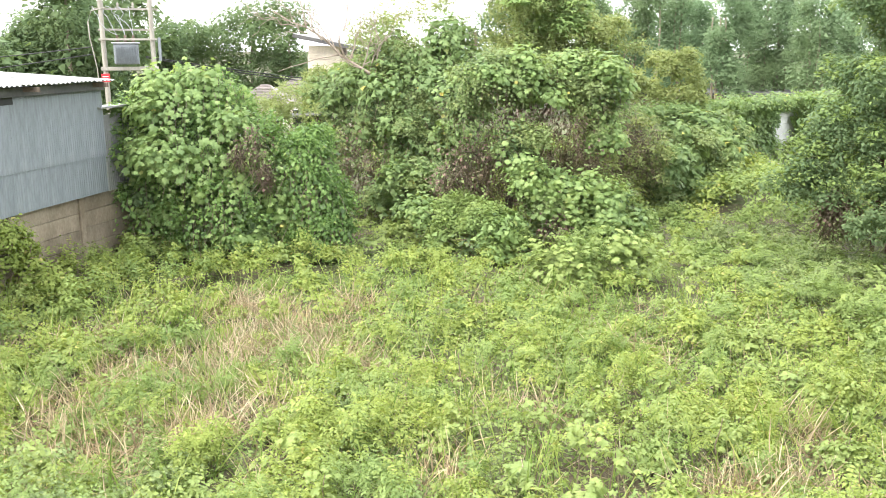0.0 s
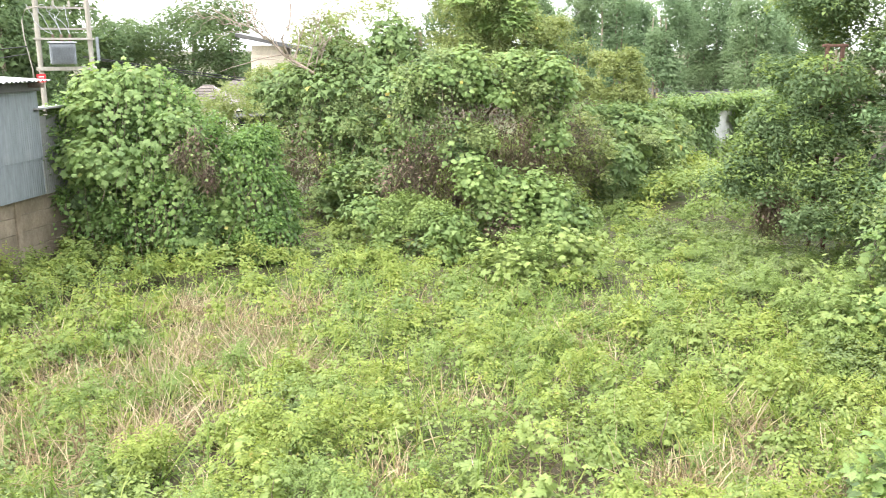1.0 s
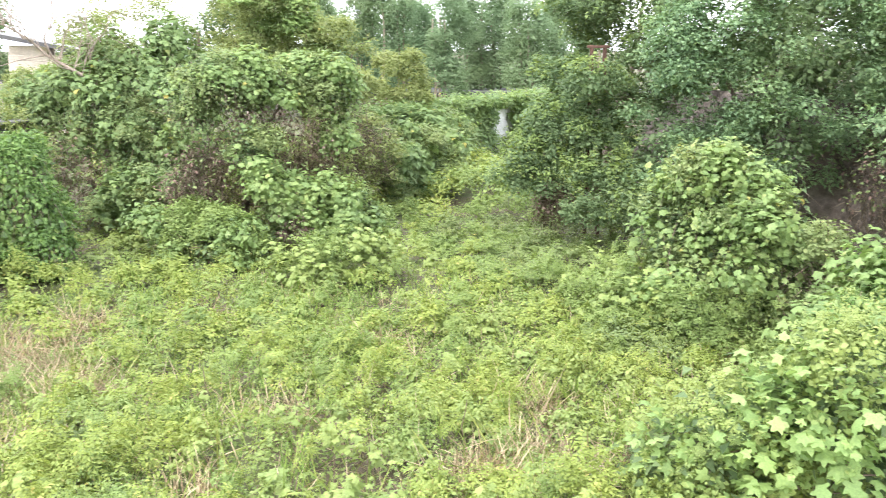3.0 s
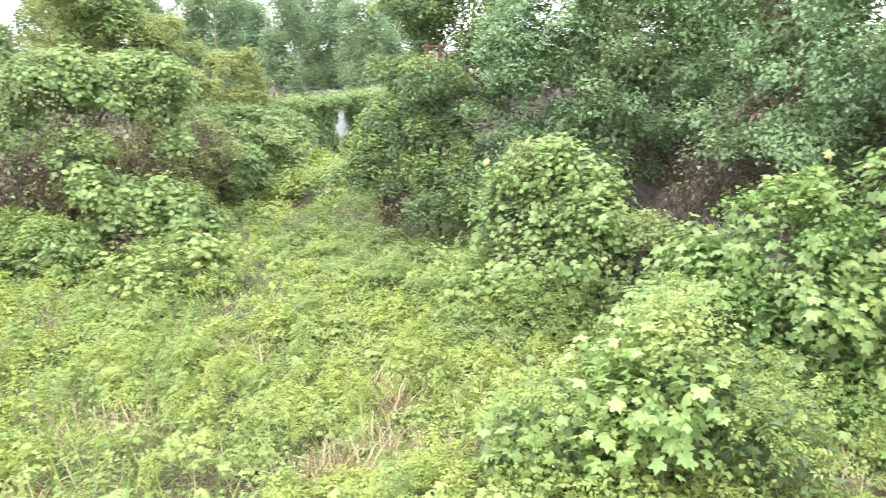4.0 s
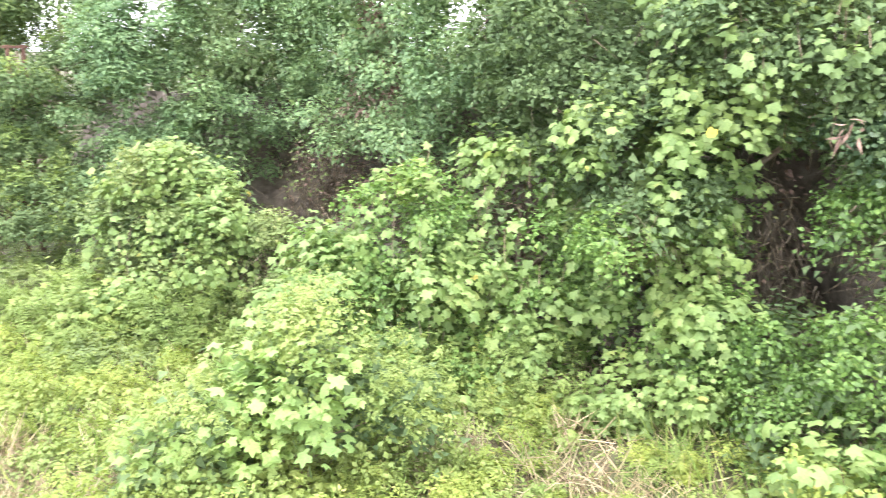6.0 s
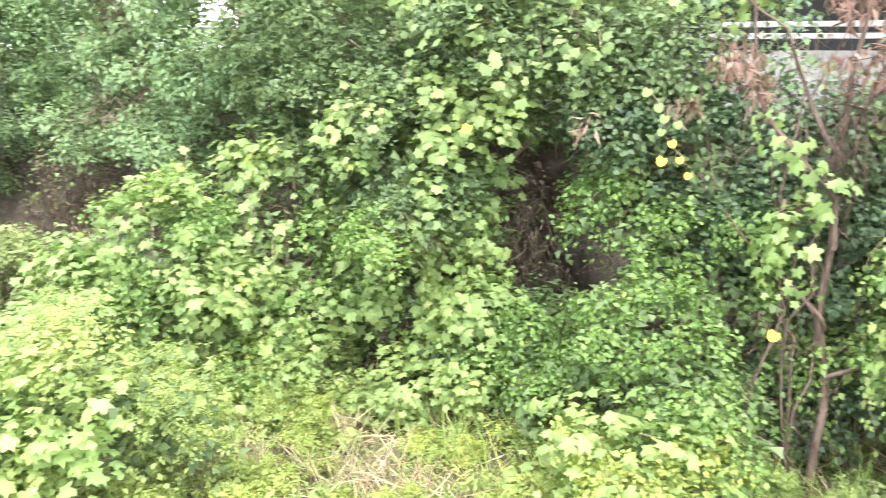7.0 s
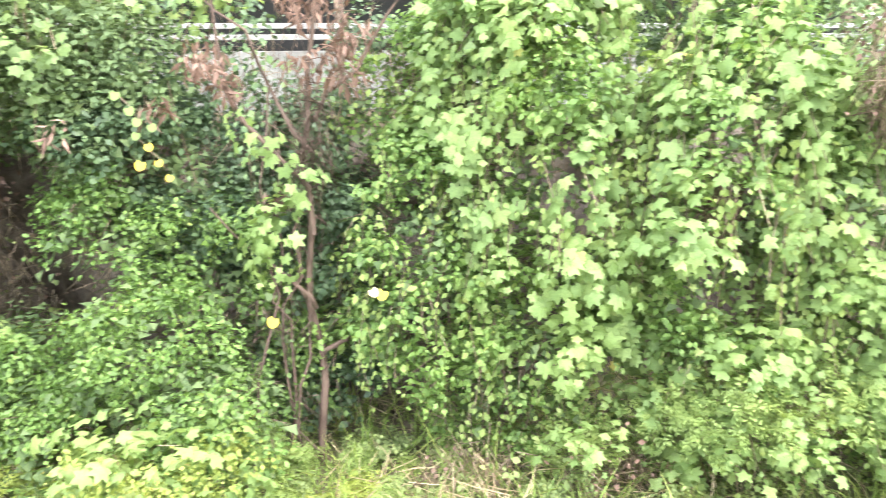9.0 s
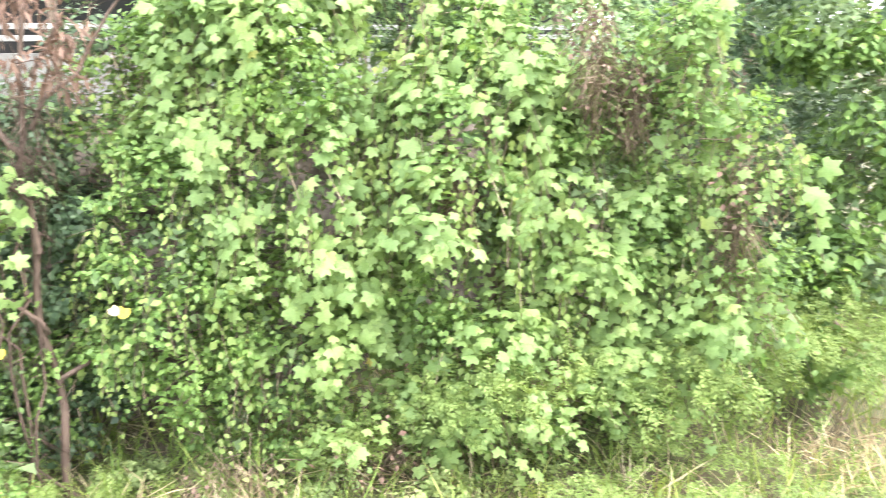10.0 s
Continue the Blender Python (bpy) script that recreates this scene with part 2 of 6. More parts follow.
def tube(points, radii, sides=7):
    """A tapered tube along points; returns its vertices and quads."""
    pts, radii = np.asarray(points, float), np.asarray(radii, float)
    way = unit(np.gradient(pts, axis=0))
    side = unit(np.cross(way, np.where(np.abs(way[:, 2:]) > 0.9, [[1.0, 0, 0]], [[0, 0, 1.0]])))
    up = np.cross(way, side)
    a = np.linspace(0, 2 * np.pi, sides, endpoint=False)
    ring = np.cos(a)[None, :, None] * side[:, None] + np.sin(a)[None, :, None] * up[:, None]
    v = (pts[:, None] + ring * radii[:, None, None]).reshape(-1, 3)
    n, k = len(pts), np.arange(sides)
    f = [np.stack([i * sides + k, i * sides + (k + 1) % sides, (i + 1) * sides + (k + 1) % sides, (i + 1) * sides + k], 1) for i in range(n - 1)]
    return v, np.concatenate(f)


def joined(pieces):
    vs, fs, n = [], [], 0
    for v, f in pieces:
        vs.append(v)
        fs.append(f + n)
        n += len(v)
    return np.concatenate(vs), np.concatenate(fs)


def bent(a, b, n=6, wobble=0.15, seed=0, sag=0.0):
    """A wavering line from a to b."""
    r = np.random.default_rng(seed)
    t = np.linspace(0, 1, n)[:, None]
    p = np.asarray(a, float) * (1 - t) + np.asarray(b, float) * t
    w = np.cumsum(r.normal(0, wobble, (n, 3)), 0)
    w -= t * w[-1]
    p = p + w * (t * (1 - t) * 4) ** 0.5
    p[:, 2] -= sag * 4 * (t * (1 - t))[:, 0]
    return p


# leaf shapes: x across, y to the tip, z out of the blade
KITE = (np.array([[0, 0, 0], [0.37, 0.45, 0.07], [0, 1, -0.06], [-0.37, 0.45, 0.07]]), np.array([[0, 1, 2], [0, 2, 3]]))
SPRIG_AT = [(0.03, 0.16, 72), (-0.03, 0.28, -72), (0.03, 0.50, 55), (-0.03, 0.60, -55), (0.0, 0.72, 4)]
SPRIG = (np.array([(x + ln * math.sin(radians(a)) + w * math.cos(radians(a)), y + ln * math.cos(radians(a)) - w * math.sin(radians(a)), z)
                   for x, y, a in SPRIG_AT for ln, w, z in ((0.0, 0.0, 0.0), (0.26, 0.16, 0.05), (0.52, -0.06, -0.05))]),
         np.arange(15).reshape(5, 3))
CHIP = (np.array([[-0.05, 0, 0], [0.40, 0.55, 0.05], [-0.30, 0.95, -0.04]]), np.array([[0, 1, 2]]))
SLIM = (np.array([[0, 0, 0], [0.13, 0.4, 0.03], [0, 1, -0.12], [-0.13, 0.4, 0.03]]), np.array([[0, 1, 2], [0, 2, 3]]))
OVAL = (np.array([[0, 0, 0], [0.24, 0.22, 0.05], [0.31, 0.55, 0.05], [0, 1, -0.08], [-0.31, 0.55, 0.05], [-0.24, 0.22, 0.05]]),
        np.array([[0, 1, 2], [0, 2, 3], [0, 3, 4], [0, 4, 5]]))


def palmate(rim):
    """A lobed leaf from the angles and lengths of its right half, with a raised middle and hanging tips."""
    pts = [(0, 0.30, 0.05)]
    for side in (1, -1):
        for a, ln in (rim if side > 0 else rim[-2::-1][:len(rim) - 2]):
            t = radians(a) * side
            pts.append((ln * math.sin(t), 0.30 + ln * math.cos(t), 0.09 - 0.22 * ln - 0.24 * ln * abs(math.sin(t))))
    n = len(pts) - 1
    return np.array(pts), np.array([[0, 1 + i, 1 + (i + 1) % n] for i in range(n)])


LOBED = palmate([(0, 0.63), (27, 0.43), (52, 0.59), (82, 0.385), (112, 0.48), (180, 0.16)])
PALM = palmate([(0, 0.65), (13, 0.52), (27, 0.385), (40, 0.47), (53, 0.62), (67, 0.46), (83, 0.345), (112, 0.50), (142, 0.36), (180, 0.13)])
STAR = (np.array([(0, 0.02, 0.05), (0.52, 0.10, -0.06), (0.27, 0.42, 0.02), (0, 1.0, -0.14), (-0.27, 0.42, 0.02), (-0.52, 0.10, -0.06)]), np.array([[0, 1 + i, 2 + i] for i in range(4)]))
ROUND = (np.array([(0, 0.1, 0), (0.32, -0.04, -0.03), (0.50, 0.28, -0.05), (0.40, 0.66, -0.04), (0.14, 0.90, -0.06), (-0.14, 0.90, -0.06), (-0.40, 0.66, -0.04), (-0.50, 0.28, -0.05), (-0.32, -0.04, -0.03)]),
         np.array([[0, 1 + i, 2 + i] for i in range(7)]))
BLADE = (np.array([[-0.012, 0, 0], [0.012, 0, 0], [0.011, 0.55, 0.06], [-0.011, 0.55, 0.06], [0, 1, -0.02]]), np.array([[0, 1, 2], [0, 2, 3], [3, 2, 4]]))


def scatter(shape, p, out, tip, size, width=1.0):
    """Copies of a leaf shape at places p that face out and point to tip, as one mesh."""
    tv, tf = shape
    n = unit(out)
    y = unit(tip - n * (tip * n).sum(-1, keepdims=True))
    x = np.cross(y, n)
    s = np.broadcast_to(size, (len(p),))[:, None, None]
    v = p[:, None] + s * (tv[None, :, :1] * width * x[:, None] + tv[None, :, 1:2] * y[:, None] + tv[None, :, 2:] * n[:, None])
    f = (tf[None] + (np.arange(len(p)) * len(tv))[:, None, None]).reshape(-1, 3)
    return v.reshape(-1, 3), f


def crown(lobes, count, size, shape=KITE, per=10, sig=0.22, droop=0.4, upward=0.5, open_to=(0.0, 6.0), back=0.3, shell=0.3, lump=0.2, low=0.1, jitter=0.5, freq=2.6, under_side=-0.35):
    """Leaves in sprays over the skin of a group of round lobes (x, y, z, rx, ry, rz); sparser away from the clearing."""
    L = np.asarray(lobes, float)
    c, r = L[:, :3], L[:, 3:]
    w = (r[:, 0] * r[:, 1] * r[:, 2]) ** (2 / 3)
    got, outs, tot = [], [], 0
    want = max(1, count // per)
    for _ in range(40):
        k = rng.choice(len(L), want * 2, p=w / w.sum())
        d = unit(rng.normal(size=(want * 2, 3)))
        q = 1 + lump * lumps(d * freq + k[:, None] * 2.3, 1.0) - shell * rng.random(want * 2) ** 2
        p = c[k] + d * r[k] * q[:, None]
        o = unit(d / r[k])
        ok = (d[:, 2] > under_side) & (p[:, 2] > low)
        if len(L) < 40:
            inside = (((p[:, None] - c[None]) / r[None]) ** 2).sum(-1) < 0.62
            inside[np.arange(len(k)), k] = False
            ok &= ~inside.any(1)
        to = unit(np.array([open_to[0], open_to[1]]) - p[:, :2])
        face = (o[:, :2] * to).sum(-1)
        ok &= rng.random(len(k)) < np.clip(0.62 + 0.9 * face + 0.35 * o[:, 2], back, 1)
        got.append(p[ok])
        outs.append(o[ok])
        tot += ok.sum()
        if tot >= want:
            break
    p, o = np.concatenate(got)[:want], np.concatenate(outs)[:want]
    n = len(p)
    p, o = np.repeat(p, per, 0), np.repeat(o, per, 0)
    spray = np.repeat(unit(rng.normal(size=(n, 3)) + [0, 0, -droop]), per, 0)
    along = np.tile(np.linspace(-1, 1, per), n)[:, None]
    p = p + spray * along * sig * 1.3 + rng.normal(0, sig * 0.55, p.shape)
    keep = p[:, 2] > low * 0.5
    p, o, spray = p[keep], o[keep], spray[keep]
    sway = np.repeat(rng.normal(0, 0.12 + 0.16 * jitter, (n, 3)), per, 0)[keep]
    nrm = o * (1 - upward) + np.array([0, 0, upward]) + sway + rng.normal(0, jitter, p.shape) * 0.36
    tip = spray * 0.5 + o * 0.35 + rng.normal(0, 0.6, p.shape) + [0, 0, -droop]
    s = size * rng.uniform(0.5, 1.3, len(p))
    return scatter(shape, p, nrm, tip, s)


def clumps(lobes, r0, r1, seed=0, fill=1.0, low=0.15, open_to=(0.0, 6.0), cut=-9.0):
    """Small tufts seated all over the skin of big lobes, denser towards the clearing."""
    r = np.random.default_rng(seed)
    L = np.asarray(lobes, float)
    out = []
    rm = 0.5 * (r0 + r1)
    for n, (x, y, z, a, b, c) in enumerate(L):
        area = 4 * math.pi * (((a * b) ** 1.6 + (a * c) ** 1.6 + (b * c) ** 1.6) / 3) ** (1 / 1.6)
        k = int(max(5, fill * area / (math.pi * rm * rm) * 1.15))
        d = unit(r.normal(size=(k, 3)))
        q = (0.80 + 0.15 * lumps(d * 2.4 + n * 2.3, 1.0))[:, None]
        p = np.array([x, y, z]) + d * np.array([a, b, c]) * q
        away = (d[:, :2] * unit(np.array(open_to) - p[:, :2])).sum(-1)
        ok = (d[:, 2] > -0.75) & (p[:, 2] > low) & (r.random(k) < np.clip(0.75 + away, 0.07, 1))
        ok &= lumps(p + seed % 17, 1.5) + 0.5 * lumps(p + seed % 13, 3.4) > cut
        for m in range(len(L)):
            if m != n:
                ok &= (((p - L[m, :3]) / L[m, 3:]) ** 2).sum(-1) > 0.60
        s = r.uniform(r0, r1, k) * r.choice([0.7, 1.0, 1.25], k)
        out += [(*pp, ss, ss, ss * 0.72) for pp, ss in zip(p[ok], s[ok])]
    return out


def strands(lobes, count, length, size, shape, seed=0, gap=0.12, open_to=(0.0, 6.0), low=0.15, spread=0.07):
    """Creeper shoots that hang down over the skin of lobes, leaf under leaf; returns leaves and the thin stems."""
    q = np.random.default_rng(seed)
    L = np.asarray(lobes, float)
    w = (L[:, 3] * L[:, 5])
    k = q.choice(len(L), count * 3, p=w / w.sum())
    d = q.normal(size=(count * 3, 3))
    d[:, 2] = np.abs(d[:, 2]) * 0.8 - 0.15
    d = unit(d)
    p = L[k, :3] + d * L[k, 3:] * 1.02
    to = unit(np.array(open_to) - p[:, :2])
    ok = ((d[:, :2] * to).sum(-1) > -0.15) & (p[:, 2] > low + 0.3)
    p, to = p[ok][:count], to[ok][:count]
    places, outs, tips, sizes, lines = [], [], [], [], []
    for i in range(len(p)):
        ln = min(length * q.uniform(0.4, 1.5), p[i, 2] - low)
        n = max(3, int(ln / gap))
        t = np.linspace(0, 1, n)
        out = np.array([to[i, 0], to[i, 1], 0.0])
        side = np.array([-to[i, 1], to[i, 0], 0.0]) * q.normal(0, 0.25)
        line = p[i] + out * (0.14 * np.sin(t * 2.2))[:, None] + side * (t * ln)[:, None] + np.array([0, 0, -1.0]) * (t**1.15 * ln)[:, None]
        lines.append(line)
        places.append(line + q.normal(0, spread, (n, 3)) + out * 0.04)
        outs.append(out + [0, 0, 0.55] + q.normal(0, 0.24, (n, 3)))
        tips.append(np.array([0, 0, -1.0]) + q.normal(0, 0.55, (n, 3)))
        sizes.append(size * q.uniform(0.7, 1.2) * (1.1 - 0.55 * t**2) * q.uniform(0.75, 1.2, n))
    leaves = scatter(shape, np.concatenate(places), np.concatenate(outs), np.concatenate(tips), np.concatenate(sizes))
    stems = joined([tube(a[::2], np.full(len(a[::2]), 0.007), 3) for a in lines])
    return leaves, stems


def twigs(lobes, count, length, thick=0.008, down=0.4, low=0.05, fill=0.95):
    """Thin dry stems strewn through lobes, as slim three-sided sticks."""
    L = np.asarray(lobes, float)
    k = rng.integers(0, len(L), count)
    p = L[k, :3] + unit(rng.normal(size=(count, 3))) * L[k, 3:] * (rng.random((count, 1)) ** 0.5 * fill)
    p = p[p[:, 2] > low]
    d = unit(rng.normal(size=p.shape) + [0, 0, -down])
    ln = length * rng.uniform(0.5, 1.5, (len(p), 1))
    a = unit(np.cross(d, rng.normal(size=p.shape))) * thick * rng.uniform(0.5, 1.6, (len(p), 1))
    b = np.cross(d, a)
    ring = [a, -0.5 * a + 0.87 * b, -0.5 * a - 0.87 * b]
    v = np.stack([p + q for q in ring] + [p + d * ln], 1)
    t = np.array([[0, 1, 3], [1, 2, 3], [2, 0, 3]])
    f = (t[None] + (np.arange(len(p)) * 4)[:, None, None]).reshape(-1, 3)
    v = v.reshape(-1, 3)
    v[:, 2] = np.maximum(v[:, 2], 0.01)
    return v, f


def limbs(parent, base, tops, r0, material, seed=0, spread=0.2):
    """A trunk from base to the first top and limbs from it to the others, each one mesh."""
    base = np.asarray(base, float)
    first = np.asarray(tops[0], float)
    n = 9
    line = bent(base, first, n, spread, seed)
    part_np("trunk", *tube(line, np.linspace(r0, r0 * 0.3, n), 8), material, parent, "", True)
    for i, t in enumerate(tops[1:]):
        s = line[2 + (i * 2) % (n - 4)]
        rr = r0 * 0.55 * (1 - 0.06 * i)
        part_np("limb", *tube(bent(s, t, 7, spread * 0.4, seed + 11 + i), np.linspace(rr, rr * 0.2, 7), 6), material, parent, "", True)


# ---- ground ----
def rise(x, y):
    p = np.stack([x, y, 0 * x], -1)
    near = np.exp(-((x**2 + y**2) / 60.0**2))
    return near * (0.07 * lumps(p, 0.55) + 0.04 * lumps(p, 1.7))


g = np.sinh(np.linspace(-6.2, 6.2, 121)) * 4.0
gx, gy = np.meshgrid(g, g)
gv = np.stack([gx.ravel(), gy.ravel() + 10, rise(gx.ravel(), gy.ravel() + 10)], 1)
i, j = np.meshgrid(np.arange(120), np.arange(120))
q = (i + j * 121).ravel()
ground = part_np("ground", gv, np.stack([q, q + 1, q + 122, q + 121], 1), M_SOIL, None, "brown soil under dense weeds and creepers", True)
tagged(ground, category="ground", kind="structure")


def field_points(n, r0, r1, a0, a1, seed):
    """Places strewn evenly over a ring sector of the clearing (angles to the right of north)."""
    r = np.random.default_rng(seed)
    d = np.sqrt(r.uniform(r0**2, r1**2, n))
    a = np.radians(r.uniform(a0, a1, n))
    return d * np.sin(a), d * np.cos(a)


STRAW_SPOTS = [(-4.2, 13.9, 1.1), (-5.2, 13.2, 0.9), (-2.8, 15.3, 1.3), (-2.7, 12.1, 0.8), (-4.8, 10.5, 0.9), (-4.2, 17.5, 0.8), (-1.9, 17.8, 0.6), (5.1, 11.3, 0.45), (4.2, 9.7, 0.75), (3.3, 9.4, 0.5), (5.2, 9.0, 0.45), (8.7, 6.1, 0.6), (9.5, 4.7, 1.1), (9.2, 3.6, 1.0), (9.4, -2.3, 1.0), (8.7, 4.5, 1.0), (9.2, -4.6, 0.8), (6.7, -10.0, 0.9), (7.2, -7.6, 0.4), (-5.6, 12.0, 0.7), (-3.6, 11.2, 0.6), (-1.5, 14.0, 0.5), (-0.2, 10.2, 0.5), (-6.2, 15.2, 0.6), (3.6, 15.0, 0.5), (1.2, 12.4, 0.4)]


def strawness(x, y):
    s = 0 * x
    for a, b, c in STRAW_SPOTS:
        s = np.maximum(s, np.exp(-((x - a) ** 2 + (y - b) ** 2) / c**2))
    return s


def hillocks(x, y):
    """How tall the weeds grow from place to place."""
    p = np.stack([x, y, 0 * x], -1)
    return np.clip(0.52 + 0.30 * lumps(p + 2, 0.9) + 0.34 * lumps(p, 2.1), 0.14, 1.3) * (1 - 0.5 * strawness(x, y))


def weeds(x, y, per, size, shape, spread, seed, tall=1.0, droop=0.2, jitter=0.45):
    """Leaves on small sprigs over the field."""
    r = np.random.default_rng(seed)
    n = len(x)
    h = 0.8 * hillocks(x, y) * tall
    c = np.repeat(np.stack([x, y, rise(x, y)], -1), per, 0)
    u = r.random(n * per) ** 2
    p = c + r.normal(0, spread, (n * per, 3)) * [1, 1, 0.35]
    p[:, 2] = c[:, 2] + np.repeat(h, per) * (1 - 0.75 * u) + r.normal(0, 0.05, n * per)
    p[:, 2] = np.maximum(p[:, 2], 0.03)
    away = unit((p - c) * [1, 1, 0] + 1e-6)
    nrm = np.array([0, 0, 1.0]) + away * 0.3 + np.repeat(r.normal(0, 0.25, (n, 3)), per, 0) + r.normal(0, jitter * 0.4, p.shape)
    tip = away + r.normal(0, 0.5, p.shape) + [0, 0, -droop]
    return scatter(shape, p, nrm, tip, size * r.uniform(0.55, 1.3, n * per))


def blades(x, y, per, length, seed, lean=0.6, width=1.0, spread=0.12, lift=0.0):
    r = np.random.default_rng(seed)
    n = len(x) * per
    c = np.repeat(np.stack([x, y, rise(x, y)], -1), per, 0)
    p = c + r.normal(0, spread, (n, 3)) * [1, 1, 0]
    p[:, 2] += lift * r.random(n)
    tuft = np.repeat(r.normal(0, lean * 0.6, (len(x), 3)), per, 0)
    tip = tuft + r.normal(0, lean, (n, 3)) * [1, 1, 0.2] + [0, 0, 1.0]
    tip[:, 2] = np.maximum(tip[:, 2], 0.12)
    nrm = r.normal(size=(n, 3)) * [1, 1, 0.3] + [0, 0, 0.3]
    return scatter(BLADE, p, nrm, tip, length * r.uniform(0.5, 1.3, n), width)


def stuff(name, vf, material, label, category):
    ob = part_np(name, *vf, material)
    return tagged(ob, label, category, kind="stuff")


def thin_by(x, y, f, seed):
    k = np.random.default_rng(seed).random(len(x)) < f
    return x[k], y[k]


def mounds(n, r0, r1, a0, a1, seed, grow=1.0):
    """Places, radii and heights of single weed plants over a ring sector."""
    x, y = field_points(n, r0, r1, a0, a1, seed)
    q = np.random.default_rng(seed + 1)
    st = strawness(x, y)
    k = q.random(len(x)) < 1 - 0.62 * st
    x, y, st = x[k], y[k], st[k]
    p = np.stack([x, y, 0 * x], -1)
    r = q.uniform(0.24, 0.60, len(x)) * grow * (1 - 0.35 * st)
    h = np.clip(0.56 + 0.24 * lumps(p + 2, 0.9) + 0.2 * lumps(p, 0.35) + q.normal(0, 0.24, len(x)), 0.18, 1.4) * (1 - 0.65 * st) * (0.6 + 0.4 * grow)
    return np.stack([x, y, r, h], 1)


def foliage(domes, every, density, size, shape, seed, per=6, flat=0.5, ragged=0.28, wide=0.9):
    """Rosettes of leaves over the tops of weed plants, left out where a taller neighbour stands."""
    q = np.random.default_rng(seed)
    D, A = domes, every
    cnt = np.maximum(4, density * D[:, 2] * (D[:, 2] + 0.9 * D[:, 3]) * 2.2 / per).astype(int)
    k = np.repeat(np.arange(len(D)), cnt)
    n = len(k)
    d = q.normal(size=(n, 3))
    d[:, 2] = np.abs(d[:, 2]) * 1.1 - 0.25
    d = unit(d)
    rr = D[k, 2]
    # uneven skin, with shoots that stand out here and there
    f = 1 + 0.28 * lumps(d * 2.2 + k[:, None] * 1.7, 1.0) - 0.35 * q.random(n) ** 2.2 + ragged * np.abs(q.normal(size=n)) * (q.random(n) < 0.35)
    base = rise(D[:, 0], D[:, 1])[k]
    c = np.stack([D[k, 0] + d[:, 0] * rr * f, D[k, 1] + d[:, 1] * rr * f, base + D[k, 3] * (0.42 + 0.58 * d[:, 2] * f)], 1)
    ok = c[:, 2] > 0.04
    for s0 in range(0, n, 4000):
        b = slice(s0, s0 + 4000)
        e = ((c[b, None, 0] - A[None, :, 0]) ** 2 + (c[b, None, 1] - A[None, :, 1]) ** 2) / A[None, :, 2] ** 2
        top = np.where(e < 1, A[None, :, 3] * (0.42 + 0.58 * np.sqrt(np.clip(1 - e, 0, 1))), 0).max(1)
        ok[b] &= c[b, 2] > 0.72 * top - 0.02
    c, d, k = c[ok], d[ok], k[ok]
    n = len(c)
    own = q.uniform(0.82, 1.22, len(D))[k] * size
    m = unit(d * (1 - flat) + [0, 0, flat] + q.normal(0, 0.18, (n, 3)))
    u = unit(np.cross(m, q.normal(size=(n, 3))))
    w = np.cross(m, u)
    turn = q.uniform(0, 6.28, n)[:, None] + np.arange(per)[None] * 2.4
    way = np.cos(turn)[..., None] * u[:, None] + np.sin(turn)[..., None] * w[:, None]
    step = np.arange(per)[None, :, None]
    p = c[:, None] + way * (own[:, None, None] * 0.30) + m[:, None] * own[:, None, None] * (0.30 * (step - per / 2)) + q.normal(0, 0.22, (n, per, 3)) * own[:, None, None]
    nrm = m[:, None] + way * 0.28 + q.normal(0, 0.16, (n, per, 3))
    tip = way + q.normal(0, 0.25, (n, per, 3)) - [0, 0, 0.15]
    sz = (own[:, None] * q.uniform(0.6, 1.25, (n, per))).ravel()
    p = p.reshape(-1, 3)
    p[:, 2] = np.maximum(p[:, 2], 0.03)
    return scatter(shape, p, nrm.reshape(-1, 3), tip.reshape(-1, 3), sz, wide)


